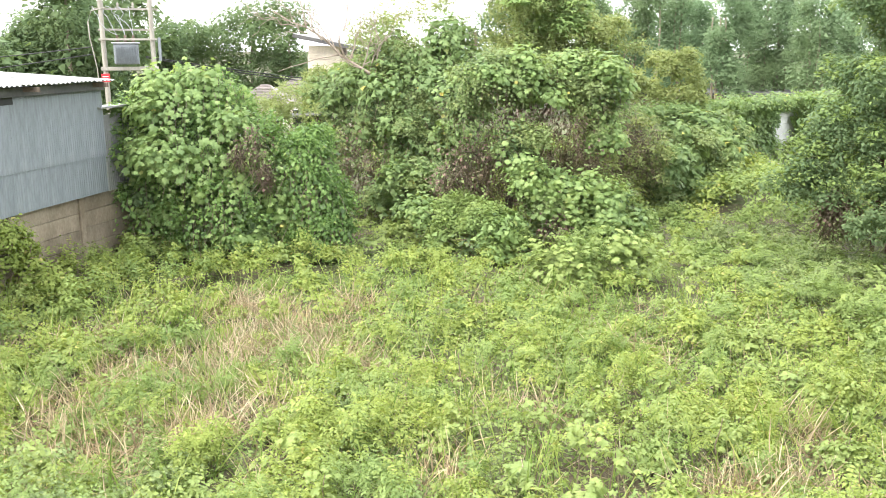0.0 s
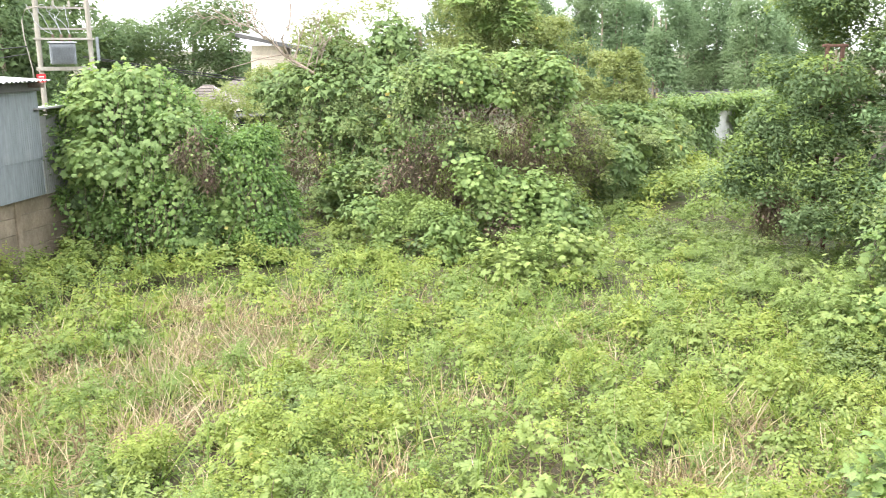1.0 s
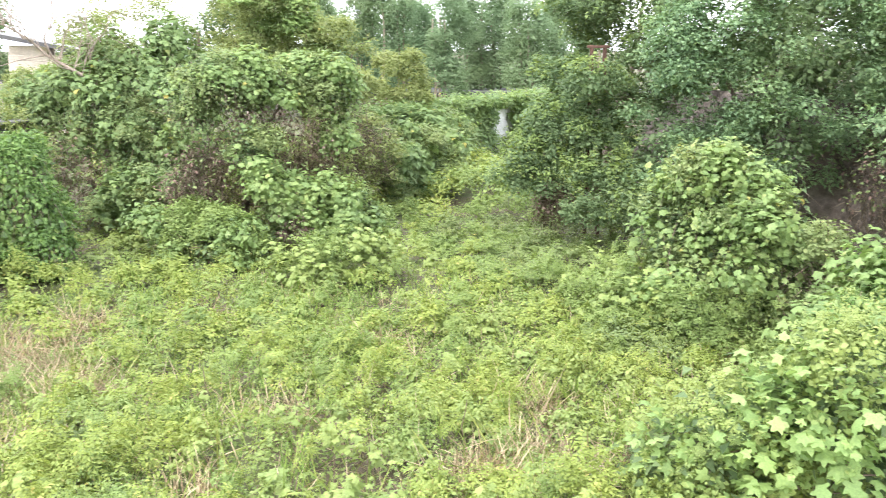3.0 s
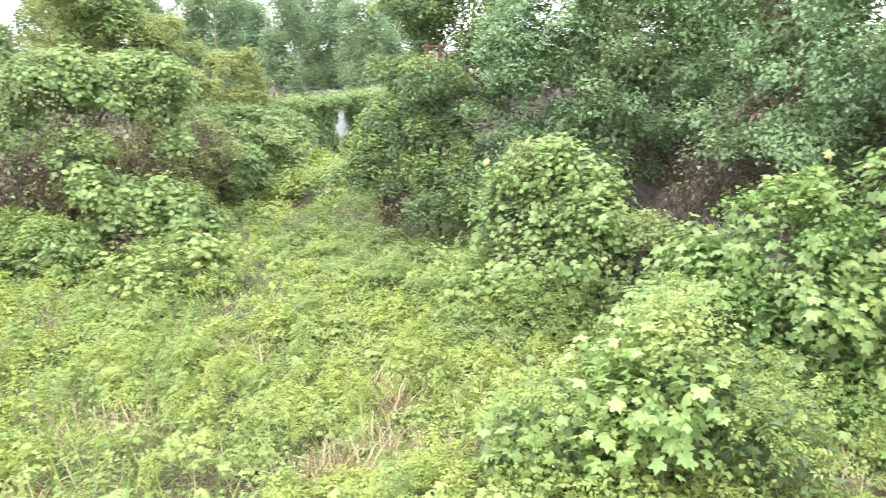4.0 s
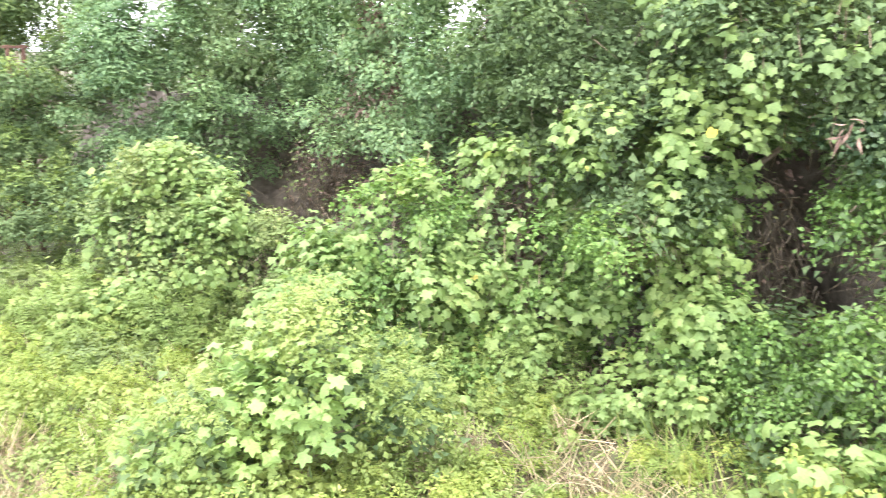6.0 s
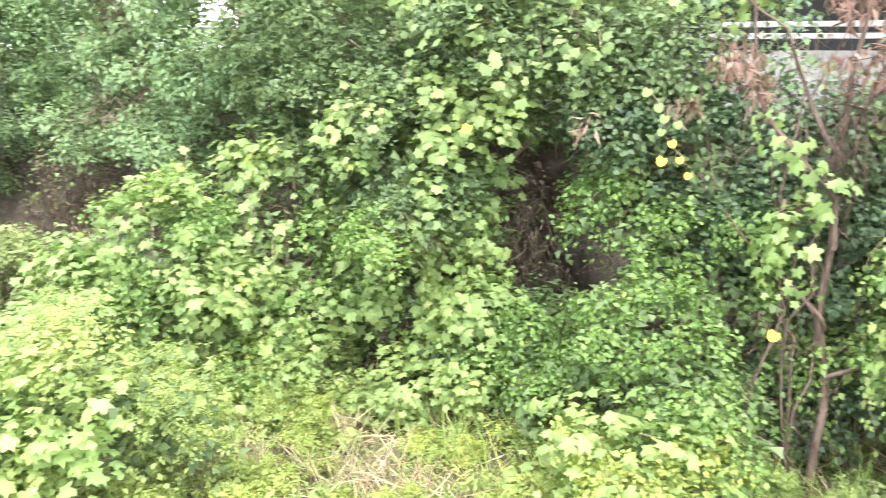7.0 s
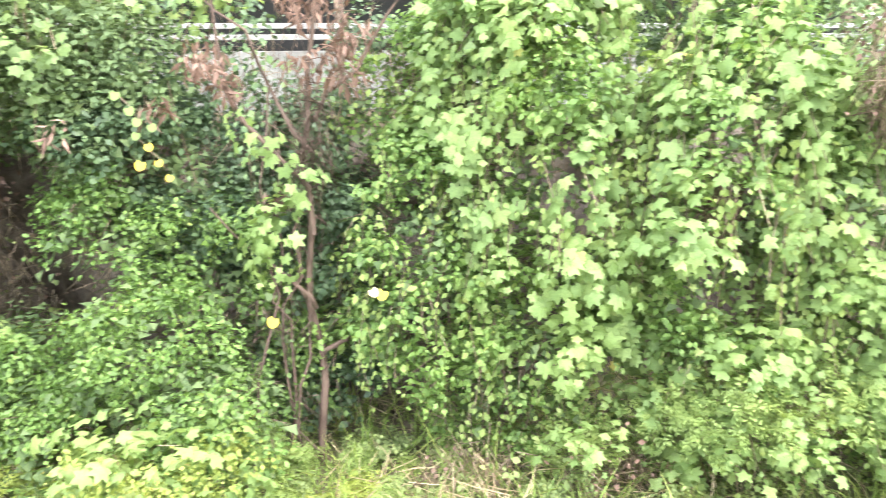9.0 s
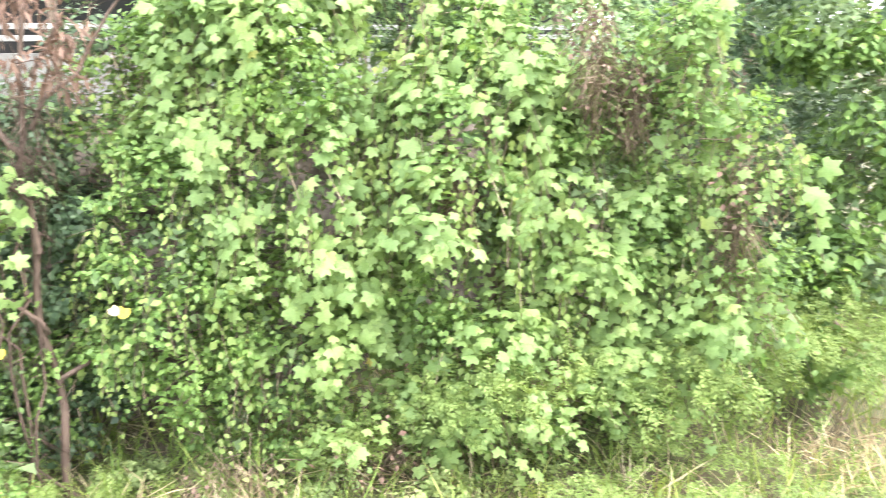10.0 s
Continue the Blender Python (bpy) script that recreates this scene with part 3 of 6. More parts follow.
def sprays(domes, every, stems, leaves, size, shape, seed, wide=1.0, up=0.55, reach=1.0):
    """Weed plants of several stems each, that rise from one root and spread, with leaves along the upper part of every stem."""
    q = np.random.default_rng(seed)
    D, A = domes, every
    cnt = np.maximum(4, stems * (0.35 + 1.5 * D[:, 2]) * q.uniform(0.6, 1.3, len(D))).astype(int)
    k = np.repeat(np.arange(len(D)), cnt)
    n = len(k)
    way = q.normal(size=(n, 3))
    way[:, 2] = np.abs(way[:, 2]) + up
    way = unit(way)
    root = np.stack([D[k, 0], D[k, 1], rise(D[k, 0], D[k, 1])], 1) + q.normal(0, 0.06, (n, 3)) * [1, 1, 0]
    ext = np.stack([D[k, 2], D[k, 2], D[k, 3]], 1) * (reach * q.uniform(0.55, 1.3, n) ** 0.8)[:, None]
    t = np.linspace(0.25, 1.0, leaves)[None, :, None] + q.uniform(-0.05, 0.05, (n, leaves, 1))
    side = unit(way * [1, 1, 0] + 1e-6)
    # stems rise first and then lean over
    p = root[:, None] + way[:, None] * ext[:, None] * (t * [1, 1, 0] + np.sqrt(np.abs(t)) * [0, 0, 1]) - np.array([0, 0, 0.18]) * t**3 * ext[:, None, 2:]
    turn = np.arange(leaves)[None] * 2.4 + q.uniform(0, 6.28, n)[:, None]
    out = np.stack([np.cos(turn), np.sin(turn), 0 * turn], -1) + side[:, None] * 0.5
    p = p + out * size * 0.12 + q.normal(0, 0.018, p.shape)
    tip = out + np.array([0, 0, 0.15]) + q.normal(0, 0.22, p.shape)
    nrm = np.array([0, 0, 1.0]) + out * 0.35 + side[:, None] * 0.3 + q.normal(0, 0.25, p.shape)
    sz = (size * q.uniform(0.75, 1.25, len(D))[k])[:, None] * (1.12 - 0.45 * t[..., 0]) * q.uniform(0.75, 1.2, (n, leaves))
    p, nrm, tip, sz = p.reshape(-1, 3), nrm.reshape(-1, 3), tip.reshape(-1, 3), sz.ravel()
    ok = p[:, 2] > 0.05
    for s0 in range(0, len(p), 4000):
        b = slice(s0, s0 + 4000)
        e = ((p[b, None, 0] - A[None, :, 0]) ** 2 + (p[b, None, 1] - A[None, :, 1]) ** 2) / A[None, :, 2] ** 2
        top = np.where(e < 0.8, A[None, :, 3] * (0.42 + 0.58 * np.sqrt(np.clip(1 - e, 0, 1))), 0).max(1)
        ok[b] &= p[b, 2] > 0.42 * top
    return scatter(shape, p[ok], nrm[ok], tip[ok], sz[ok], wide)


def kinds(domes, share, seed):
    """Splits plants into kinds that grow in drifts."""
    q = np.random.default_rng(seed)
    p = np.stack([domes[:, 0], domes[:, 1], 0 * domes[:, 0]], -1)
    v = 0.5 + 0.5 * lumps(p + 7, 0.45) + q.normal(0, 0.3, len(domes)) - 0.05 * domes[:, 0]
    order = np.argsort(np.argsort(v)) / max(1, len(v))
    edge = np.cumsum([0] + share)
    return [domes[(order >= edge[i]) & (order < edge[i + 1] + (i == len(share) - 1))] for i in range(len(share))]


# weeds close by: single plants of four kinds
near = np.concatenate([mounds(1050, 8.0, 16, -31, 62, 11), mounds(300, 8.0, 11.2, 62, 151, 13, 0.8)])
dark, green, weed, pale, lobed = kinds(near, [0.12, 0.29, 0.36, 0.15, 0.08], 15)
stuff("weed_cover", sprays(weed, near, 22, 8, 0.160, SPRIG, 16), M_WEED, "light green knee-high weeds covering the field", "weeds")
stuff("weed_cover", sprays(green, near, 25, 8, 0.145, SPRIG, 17, 0.9, 0.7), M_WEED_GREEN, "fresh green small-leaved weeds in drifts over the field", "weeds")
stuff("pale_weeds", sprays(pale, near, 38, 11, 0.085, KITE, 18), M_WEED_PALE, "pale yellowish weeds in drifts over the field", "weeds")
stuff("dark_weeds", sprays(dark, near, 42, 12, 0.078, KITE, 19, 1.0, 0.5), M_BUSH, "darker green shrubby weeds across the field", "weeds")
for n, d in enumerate(lobed):
    v, f = sprays(lobed[n:n + 1], near, 13, 7, 0.165, PALM, 200 + n)
    if len(v) < 60:
        continue
    low_z = float(rise(d[:1], d[1:2])[0])
    weed_plant = thing("broad_leaved_weed", (d[0], d[1], low_z), "pale green broad-leaved creeper plant among the weeds", "weed", "broad-leaved weeds")
    part_np("leaves", v, f, M_WEED_PALE, weed_plant)
    part_np("stem", *tube(bent((d[0], d[1], low_z - 0.02), (d[0] + 0.05, d[1], low_z + 0.8 * d[3]), 5, 0.03, n), np.linspace(0.012, 0.005, 5), 5), M_TWIG, weed_plant, "", True)
# the middle of the field
mid = mounds(1300, 15.5, 28, -31, 50, 21, 1.15)
dark, green, weed, pale, lobed = kinds(mid, [0.14, 0.31, 0.35, 0.10, 0.10], 25)
stuff("weed_cover", sprays(weed, mid, 46, 10, 0.105, CHIP, 26, 1.0, 0.6), M_WEED, "light green weeds over the middle of the field", "weeds")
stuff("weed_cover", sprays(green, mid, 48, 10, 0.100, CHIP, 27, 1.0, 0.7), M_WEED_GREEN, "fresh green weeds over the middle of the field", "weeds")
stuff("pale_weeds", sprays(pale, mid, 46, 9, 0.105, CHIP, 28), M_WEED_PALE, "pale weeds over the middle of the field", "weeds")
stuff("dark_weeds", sprays(dark, mid, 50, 10, 0.092, CHIP, 29, 1.0, 0.5), M_BUSH, "dark shrubby weeds over the middle of the field", "weeds")
stuff("creeper_cover", sprays(lobed, mid, 17, 7, 0.15, STAR, 30), M_WEED_PALE, "broad-leaved creeper over the middle of the field", "creeper")
lush = mounds(110, 14.5, 25, 5, 27, 81, 1.55)
lush = lush[np.hypot(lush[:, 0] - 6.5, lush[:, 1] - 23) > 1.5]
stuff("weed_cover", sprays(lush, lush, 15, 8, 0.165, SPRIG, 82, 0.9, 0.8), M_WEED_GREEN, "tall lush weeds in the middle of the field", "weeds")
# the far side
far = mounds(500, 28, 50, -4, 30, 31, 1.8)
green, weed = kinds(far, [0.45, 0.55], 35)
stuff("weed_cover", foliage(weed, far, 190, 0.16, CHIP, 36), M_WEED, "weeds at the far side of the field", "weeds")
stuff("weed_cover", foliage(green, far, 190, 0.16, CHIP, 37), M_WEED_GREEN, "creepers at the far side of the field", "weeds")
end = mounds(190, 12.5, 26, 116, 151, 61, 1.2)
stuff("weed_cover", foliage(end, end, 270, 0.11, CHIP, 62, 8), M_WEED_GREEN, "green weeds beyond the end of the hedge", "weeds")
# low growth under the plants
x, y = field_points(5600, 8.0, 17, -31, 62, 45)
stuff("low_weeds", weeds(x, y, 9, 0.085, CHIP, 0.16, 46, 0.45, 0.2, 0.9), M_WEED_GREEN, "low green growth close under the weeds", "weeds")
x, y = field_points(5200, 16.0, 29, -31, 62, 41)
stuff("low_weeds", weeds(x, y, 7, 0.10, CHIP, 0.16, 42, 0.6), M_WEED_GREEN, "low green growth between the weeds", "weeds")
x, y = field_points(3000, 8.0, 13, 62, 151, 43)
stuff("low_weeds", weeds(x, y, 7, 0.07, CHIP, 0.13, 44, 0.35), M_WEED_GREEN, "low green growth along the hedge", "weeds")
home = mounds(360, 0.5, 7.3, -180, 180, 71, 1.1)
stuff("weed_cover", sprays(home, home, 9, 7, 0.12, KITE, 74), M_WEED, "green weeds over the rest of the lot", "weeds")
x, y = field_points(2600, 0.3, 8.0, -180, 180, 75)
stuff("low_weeds", weeds(x, y, 7, 0.08, CHIP, 0.16, 76, 0.3, 0.2, 0.9), M_WEED_GREEN, "low green growth over the rest of the lot", "weeds")
back = mounds(260, 8.0, 15, 151, 328, 73, 1.4)
stuff("weed_cover", foliage(back, back, 40, 0.20, CHIP, 77, 6), M_WEED_GREEN, "green weeds at the back of the lot", "weeds")
# grass, green and dry
x, y = field_points(1900, 8.2, 20, -30, 150, 51)
x, y = thin_by(x, y, 1 - 0.9 * strawness(x, y), 56)
stuff("green_grass", blades(x, y, 7, 0.8, 52, 0.5, 0.8), M_BLADE, "long green grass blades between the weeds", "grass")
x, y = field_points(9000, 7.5, 19, -31, 151, 53)
x, y = thin_by(x, y, np.clip(strawness(x, y) * np.where(x > 6, 0.7, 1.8) - 0.15, 0.09, 1), 54)
stuff("dry_grass", blades(x, y, 13, 0.56, 55, 0.7, 1.1, 0.2), M_STRAW, "dry straw-coloured fallen grass in patches", "grass")
x, y = field_points(3200, 7.5, 19, -31, 151, 57)
x, y = thin_by(x, y, np.clip(strawness(x, y) * 1.6 - 0.35, 0, 1) * np.where(x > 6, 0.9, 0.4), 58)
stuff("fallen_straw", blades(x, y, 10, 0.7, 59, 2.0, 0.8, 0.2, 0.25), M_STRAW, "long bleached straws lying over the weeds", "grass")

# ---- boundary fence of concrete panels, and the tin shed on it ----
FU, FN = Vector((0.233, 0.972, 0)), Vector((0.972, -0.233, 0))
F0 = Vector((-8.52, 21.4, 0))
FTURN = Matrix.Rotation(math.atan2(FU.y, FU.x), 4, "Z")


def along(s, out, z):
    return Matrix.Translation(F0 + FU * s + FN * out + Vector((0, 0, z))) @ FTURN


fence = thing("panel_fence", F0, "stained concrete panel fence carrying the tin shed", "fence", kind="structure")
for k in range(-7, 4):
    s = -1.0 + 2.4 * k
    part("post", box_bm((0.17, 0.17, 2.1), along(s, 0.0, 1.05), 0.015), M_CONC, fence)
    for row in range(5):
        part("panel", box_bm((2.24, 0.06, 0.392), along(s + 1.2, 0.0, 0.2 + 0.4 * row), 0.012), M_CONC, fence)


def tin_sheet(width, height, pitch=0.076, depth=0.011, waves=None):
    n = int(width / pitch) * 4
    xs = np.linspace(-width / 2, width / 2, n + 1)
    ys = depth * np.sin(xs / pitch * 2 * np.pi)
    v = [(a, b, z) for z in (-height / 2, height / 2) for a, b in zip(xs, ys)]
    me = tri_mesh("sheet", np.array(v), np.array([[i, i + 1, i + n + 2, i + n + 1] for i in range(n)]))
    me.polygons.foreach_set("use_smooth", np.ones(len(me.polygons), bool))
    return me


def place_mesh(name, me, m, parent, label=""):
    ob = new(name, me)
    ob.matrix_basis = m
    under(ob, parent)
    return tagged(ob, label)


shed = thing("tin_shed", F0 - FU * 6, "grey corrugated tin shed above the concrete fence", "shed")
low_sheet, top_sheet = tin_sheet(0.86, 1.02), tin_sheet(0.86, 1.72)
for me in (low_sheet, top_sheet):
    me.materials.append(M_TIN)
for k in range(19):
    s = -0.45 - 0.8 * k
    place_mesh("wall_sheet", low_sheet, along(s, 0.16 + 0.006 * (k % 2), 2.50), shed)
    place_mesh("wall_sheet", top_sheet, along(s, 0.185 + 0.006 * (k % 2), 3.74), shed)
    if k % 3 == 0:
        part("rafter", box_bm((0.06, 0.55, 0.10), along(s, 0.42, 4.62), 0.005), M_BARK, shed)
part("eave_beam", box_bm((15.4, 0.10, 0.20), along(-7.75, 0.26, 4.58), 0.008), M_DARKROOF, shed, "dark timber beam under the eave")
# no real hole: a black slab paints the dark of the opening
part("vent_slot", box_bm((1.0, 0.03, 0.20), along(-3.6, 0.20, 4.42), 0.005), M_BLACK, shed, "black slab for the shade in the gap below the eave")
roof_sheet = tin_sheet(0.86, 8.6, 0.15, 0.022)
roof_sheet.materials.append(M_ROOF)
for k in range(20):
    m = along(-0.40 - 0.8 * k, 0.62, 4.72 + 0.006 * (k % 2)) @ Matrix.Rotation(radians(90 + 3.0), 4, "X") @ Matrix.Translation((0, 0, -4.3))
    place_mesh("roof_sheet", roof_sheet, m @ Matrix.Rotation(radians(180), 4, "Z"), shed, "weathered pale corrugated roofing")
part("gable_wall", box_bm((0.05, 7.6, 2.5), along(-0.02, -3.7, 3.3), 0.01), M_TIN, shed)

annex = thing("annex", F0 + FU * 3, "low white tin annex behind the shed", "shed")
white_sheet = tin_sheet(0.86, 1.9)
white_sheet.materials.append(M_ROOF)
for k in range(6):
    place_mesh("wall_sheet", white_sheet, along(0.6 + 0.8 * k, 0.05, 2.9), annex)
part("roof", box_bm((5.6, 2.4, 0.05), along(2.6, -0.9, 3.95) @ Matrix.Rotation(radians(-5), 4, "X"), 0.01), M_ROOF, annex)

# ---- transformer on twin poles ----
TP = Vector((-13.27, 37.4, 0.18))
TU = Vector((0.94, 0.34, 0)).normalized()
TT = Matrix.Rotation(math.atan2(TU.y, TU.x), 4, "Z")


def tp(a, b, z):
    return Matrix.Translation(TP + Vector((0, 0, z))) @ TT @ Matrix.Translation((a, b, 0))


station = thing("transformer_station", TP, "grey transformer on a platform between two concrete poles", "transformer")
for a in (-0.98, 0.98):
    c = tp(a, 0, 0).translation
    part_np("pole", *tube([(c.x, c.y, -0.1), (c.x, c.y, 4), (c.x, c.y, 11)], [0.115, 0.105, 0.09], 12), M_POLE, station, "", True)
for z, b in ((4.42, 0.16), (4.42, -0.16), (6.86, 0.14), (6.02, 0.14), (5.62, -0.14)):
    part("crossarm", box_bm((2.6 if z > 6.5 else 2.3, 0.07, 0.08 if z > 5 else 0.15), tp(0, b, z), 0.008), M_POLE, station)
tank = part("tank", box_bm((1.0, 0.6, 0.85), tp(-0.10, 0, 5.02), 0.04), M_TANK, station, "grey painted oil tank")
for k in range(9):
    part("cooling_fin", box_bm((0.02, 0.14, 0.66), tp(-0.50 + 0.1 * k, -0.37, 5.0), 0.004), M_TANK, tank)
part("lid", box_bm((1.12, 0.7, 0.06), tp(-0.10, 0, 5.48), 0.01), M_STEEL, tank)
for k in range(3):
    c = tp(-0.42 + 0.32 * k, 0, 5.5).translation
    part_np("bushing", *tube([(c.x, c.y, c.z + 0.05 * h) for h in range(7)], [0.05, 0.08, 0.05, 0.08, 0.05, 0.07, 0.03], 8), M_BARK, tank, "brown porcelain insulator", True)
    for q, (da, dz) in enumerate(((0.0, 6.95), (-0.4, 6.97))):
        e = tp(-0.9 + 0.5 * k + da, 0.1, dz).translation
        part_np("jumper_wire", *tube(bent((c.x, c.y, c.z + 0.3), e, 8, 0.08, 40 + k + 7 * q, -0.25), np.full(8, 0.014), 5), M_STEEL, station)
for k in range(4):
    c = tp(-0.9 + 0.6 * k, 0.14, 6.9).translation
    part_np("insulator", *tube([(c.x, c.y, c.z + 0.05 * h) for h in range(6)], [0.04, 0.06, 0.04, 0.06, 0.04, 0.02], 8), M_POLE, station, "", True)
part("warning_sign", box_bm((0.34, 0.02, 0.34), tp(-1.0, -0.2, 4.05), 0.004), M_RED, station, "red warning sign with pale bars")
part("sign_bar", box_bm((0.22, 0.008, 0.035), tp(-1.0, -0.218, 4.10), 0.002), M_WHITE, station)
part("sign_bar", box_bm((0.18, 0.008, 0.03), tp(-1.0, -0.218, 4.01), 0.002), M_WHITE, station)
c = tp(-1.25, 0, 0).translation
part_np("cable_loop", *tube([(c.x, c.y, 2.0), (c.x - 0.05, c.y, 4.6), (c.x - 0.25, c.y, 5.8), (c.x - 0.28, c.y, 6.5), (c.x - 0.1, c.y, 6.95), (c.x + 0.5, c.y, 7.08)], np.full(6, 0.025), 6), M_POLE, station, "", True)
part("cabinet", box_bm((0.12, 0.12, 1.0), tp(1.25, -0.1, 5.2), 0.02), M_TANK, station)

for n, (a, b, sag) in enumerate((((-12.6, 37.5, 5.1), (4.0, 56.0, 2.8), 0.4), ((-12.6, 37.5, 5.05), (6.0, 58.0, 2.4), 0.5),
                                 ((-14.6, 36.9, 5.5), (-34, 33.0, 4.3), 0.3), ((-14.6, 36.9, 5.2), (-34, 31.0, 3.2), 0.3))):
    w = part_np("power_line", *tube(bent(a, b, 14, 0.0, 0, sag), np.full(14, 0.022), 5), M_BLACK)
    tagged(w, "black power line leaving the transformer", "cable", "power lines")

# ---- houses beyond the trees ----
def hip_house(x, y, w, d, eave, ridge, turn, wall, roof, label):
    h = thing("house", (x, y, 0), label, "house")
    m = Matrix.Translation((x, y, 0)) @ Matrix.Rotation(radians(turn), 4, "Z")
    part("wall", box_bm((w, d, eave), m @ Matrix.Translation((0, 0, eave / 2)), 0.02), wall, h)
    bm = bmesh.new()
    o = 0.5
    r = max(w - d, 0.4) / 2
    co = [(-w / 2 - o, -d / 2 - o, eave), (w / 2 + o, -d / 2 - o, eave), (w / 2 + o, d / 2 + o, eave), (-w / 2 - o, d / 2 + o, eave), (-r, 0, ridge), (r, 0, ridge)]
    vs = [bm.verts.new(c) for c in co]
    for f in ((0, 1, 5, 4), (1, 2, 5), (2, 3, 4, 5), (3, 0, 4), (3, 2, 1, 0)):
        bm.faces.new([vs[k] for k in f])
    bmesh.ops.transform(bm, matrix=m, verts=bm.verts)
    part("roof", bm, roof, h)
    for k in range(3):
        win = part("window", box_bm((0.9, 0.06, 1.1), m @ Matrix.Translation((-w / 3 + k * w / 3, -d / 2 - 0.02, eave - 1.2)), 0.01), M_WHITE, h)
        part("pane", box_bm((0.74, 0.05, 0.94), m @ Matrix.Translation((-w / 3 + k * w / 3, -d / 2 - 0.04, eave - 1.2)), 0.005), M_GLASSDARK, win)
    for k in range(14):
        t = (k + 0.5) / 14
        a, b = Vector(co[0]).lerp(Vector(co[4]), t), Vector(co[1]).lerp(Vector(co[5]), t)
        part("tile_course", box_bm(((b - a).length, 0.06, 0.022), m @ Matrix.Translation((a + b) / 2 + Vector((0, -0.01, 0.03))), 0.01), roof, h)
    return h


hip_house(-9.1, 45, 2.2, 2.0, 2.6, 3.6, -6, M_CREAM, M_TILE, "small house with a faded clay-tile hip roof")
hip_house(-8.2, 49, 2.0, 1.8, 2.8, 3.75, -6, M_CREAM, M_TILE, "second small tile-roofed house among trees")
tall = thing("house", (-6.4, 56, 0), "cream house with a pale sloping roof behind the trees", "house")
part("wall", box_bm((3.7, 4.0, 5.0), Matrix.Translation((-6.5, 56.6, 2.5)), 0.02), M_CREAM, tall)
part("gable_wall", box_bm((2.0, 3.9, 0.7), Matrix.Translation((-7.3, 56.6, 5.2)), 0.02), M_CREAM, tall)
part("roof", box_bm((5.2, 5.2, 0.10), Matrix.Translation((-6.5, 56.2, 5.72)) @ Matrix.Rotation(radians(11.5), 4, "Y"), 0.02), M_ROOF, tall)
part("eave_board", box_bm((5.2, 0.08, 0.22), Matrix.Translation((-6.5, 53.56, 5.62)) @ Matrix.Rotation(radians(11.5), 4, "Y"), 0.01), M_DARKROOF, tall)
win = part("window", box_bm((0.9, 0.06, 1.0), Matrix.Translation((-6.0, 54.57, 3.6)), 0.01), M_WHITE, tall)
part("pane", box_bm((0.74, 0.05, 0.84), Matrix.Translation((-6.0, 54.54, 3.6)), 0.005), M_GLASSDARK, win)
lean = thing("lean_to", (-4.9, 29.5, 0), "dark lean-to roof half buried in creepers", "shed")
part("roof", box_bm((2.0, 1.6, 0.06), Matrix.Translation((-5.05, 29.5, 3.22)) @ Matrix.Rotation(radians(-5), 4, "Y"), 0.01), M_DARKROOF, lean)
for a, b in ((-5.6, 29.0), (-4.2, 29.0), (-5.6, 30.0), (-4.2, 30.0)):
    part("post", box_bm((0.1, 0.1, 3.2), Matrix.Translation((a, b, 1.6)), 0.01), M_BARK, lean)

# ---- far boundary wall ----
WA, WB = Vector((6.2, 32.4, 0)), Vector((27.0, 49.7, 0))
WU = (WB - WA).normalized()
WN = Vector((WU.y, -WU.x, 0))
wall = thing("far_wall", WA, "grey block wall overgrown with creeper", "wall", kind="structure")
WT = Matrix.Rotation(math.atan2(WU.y, WU.x), 4, "Z")
wl_len = (WB - WA).length
for k in range(int(wl_len / 2.4)):
    c = WA + WU * (1.2 + 2.4 * k)
    for row in range(6):
        part("panel", box_bm((2.385, 0.12, 0.488), Matrix.Translation(c + Vector((0, 0, 0.25 + 0.49 * row))) @ WT, 0.012), M_GREYCONC, wall)
vine = thing("wall_creeper", WA + WN * 0.3, "dense green creeper hanging over the far wall", "creeper")
n = 34000
s, z = rng.uniform(0, wl_len, n), 3.05 * np.sqrt(rng.random(n)) + 0.1
bare = (np.abs(s - 12.3) < 0.75 + 0.12 * np.sin(z * 5)) & (z > 0.7) & (z < 2.6)
s, z = s[~bare], z[~bare]
pt = np.array(WA)[None] + s[:, None] * np.array(WU)
p = np.stack([pt[:, 0], pt[:, 1], z], 1)
o = 0.16 + np.abs(rng.normal(0, 0.12, len(s))) + 0.25 * np.clip(lumps(p * [1, 1, 0.8], 1.1), 0, 1)
p[:, :2] += o[:, None] * np.array(WN)[None, :2]
nrm = np.array(WN)[None] + rng.normal(0, 0.3, p.shape) + [0, 0, 0.8]
part_np("leaves", *scatter(CHIP, p, nrm, rng.normal(0, 0.8, p.shape) + [0, 0, -0.3], 0.21 * rng.uniform(0.6, 1.3, len(p))), M_VINE_DARK, vine)
top = [(WA.x + WU.x * t, WA.y + WU.y * t, 3.0, 0.9, 0.9, 0.22) for t in np.arange(0, wl_len, 1.0)]
part_np("top_leaves", *crown(top, 12000, 0.16, CHIP, 8, 0.18, low=2.4, back=0.8), M_VINE_DARK, vine)


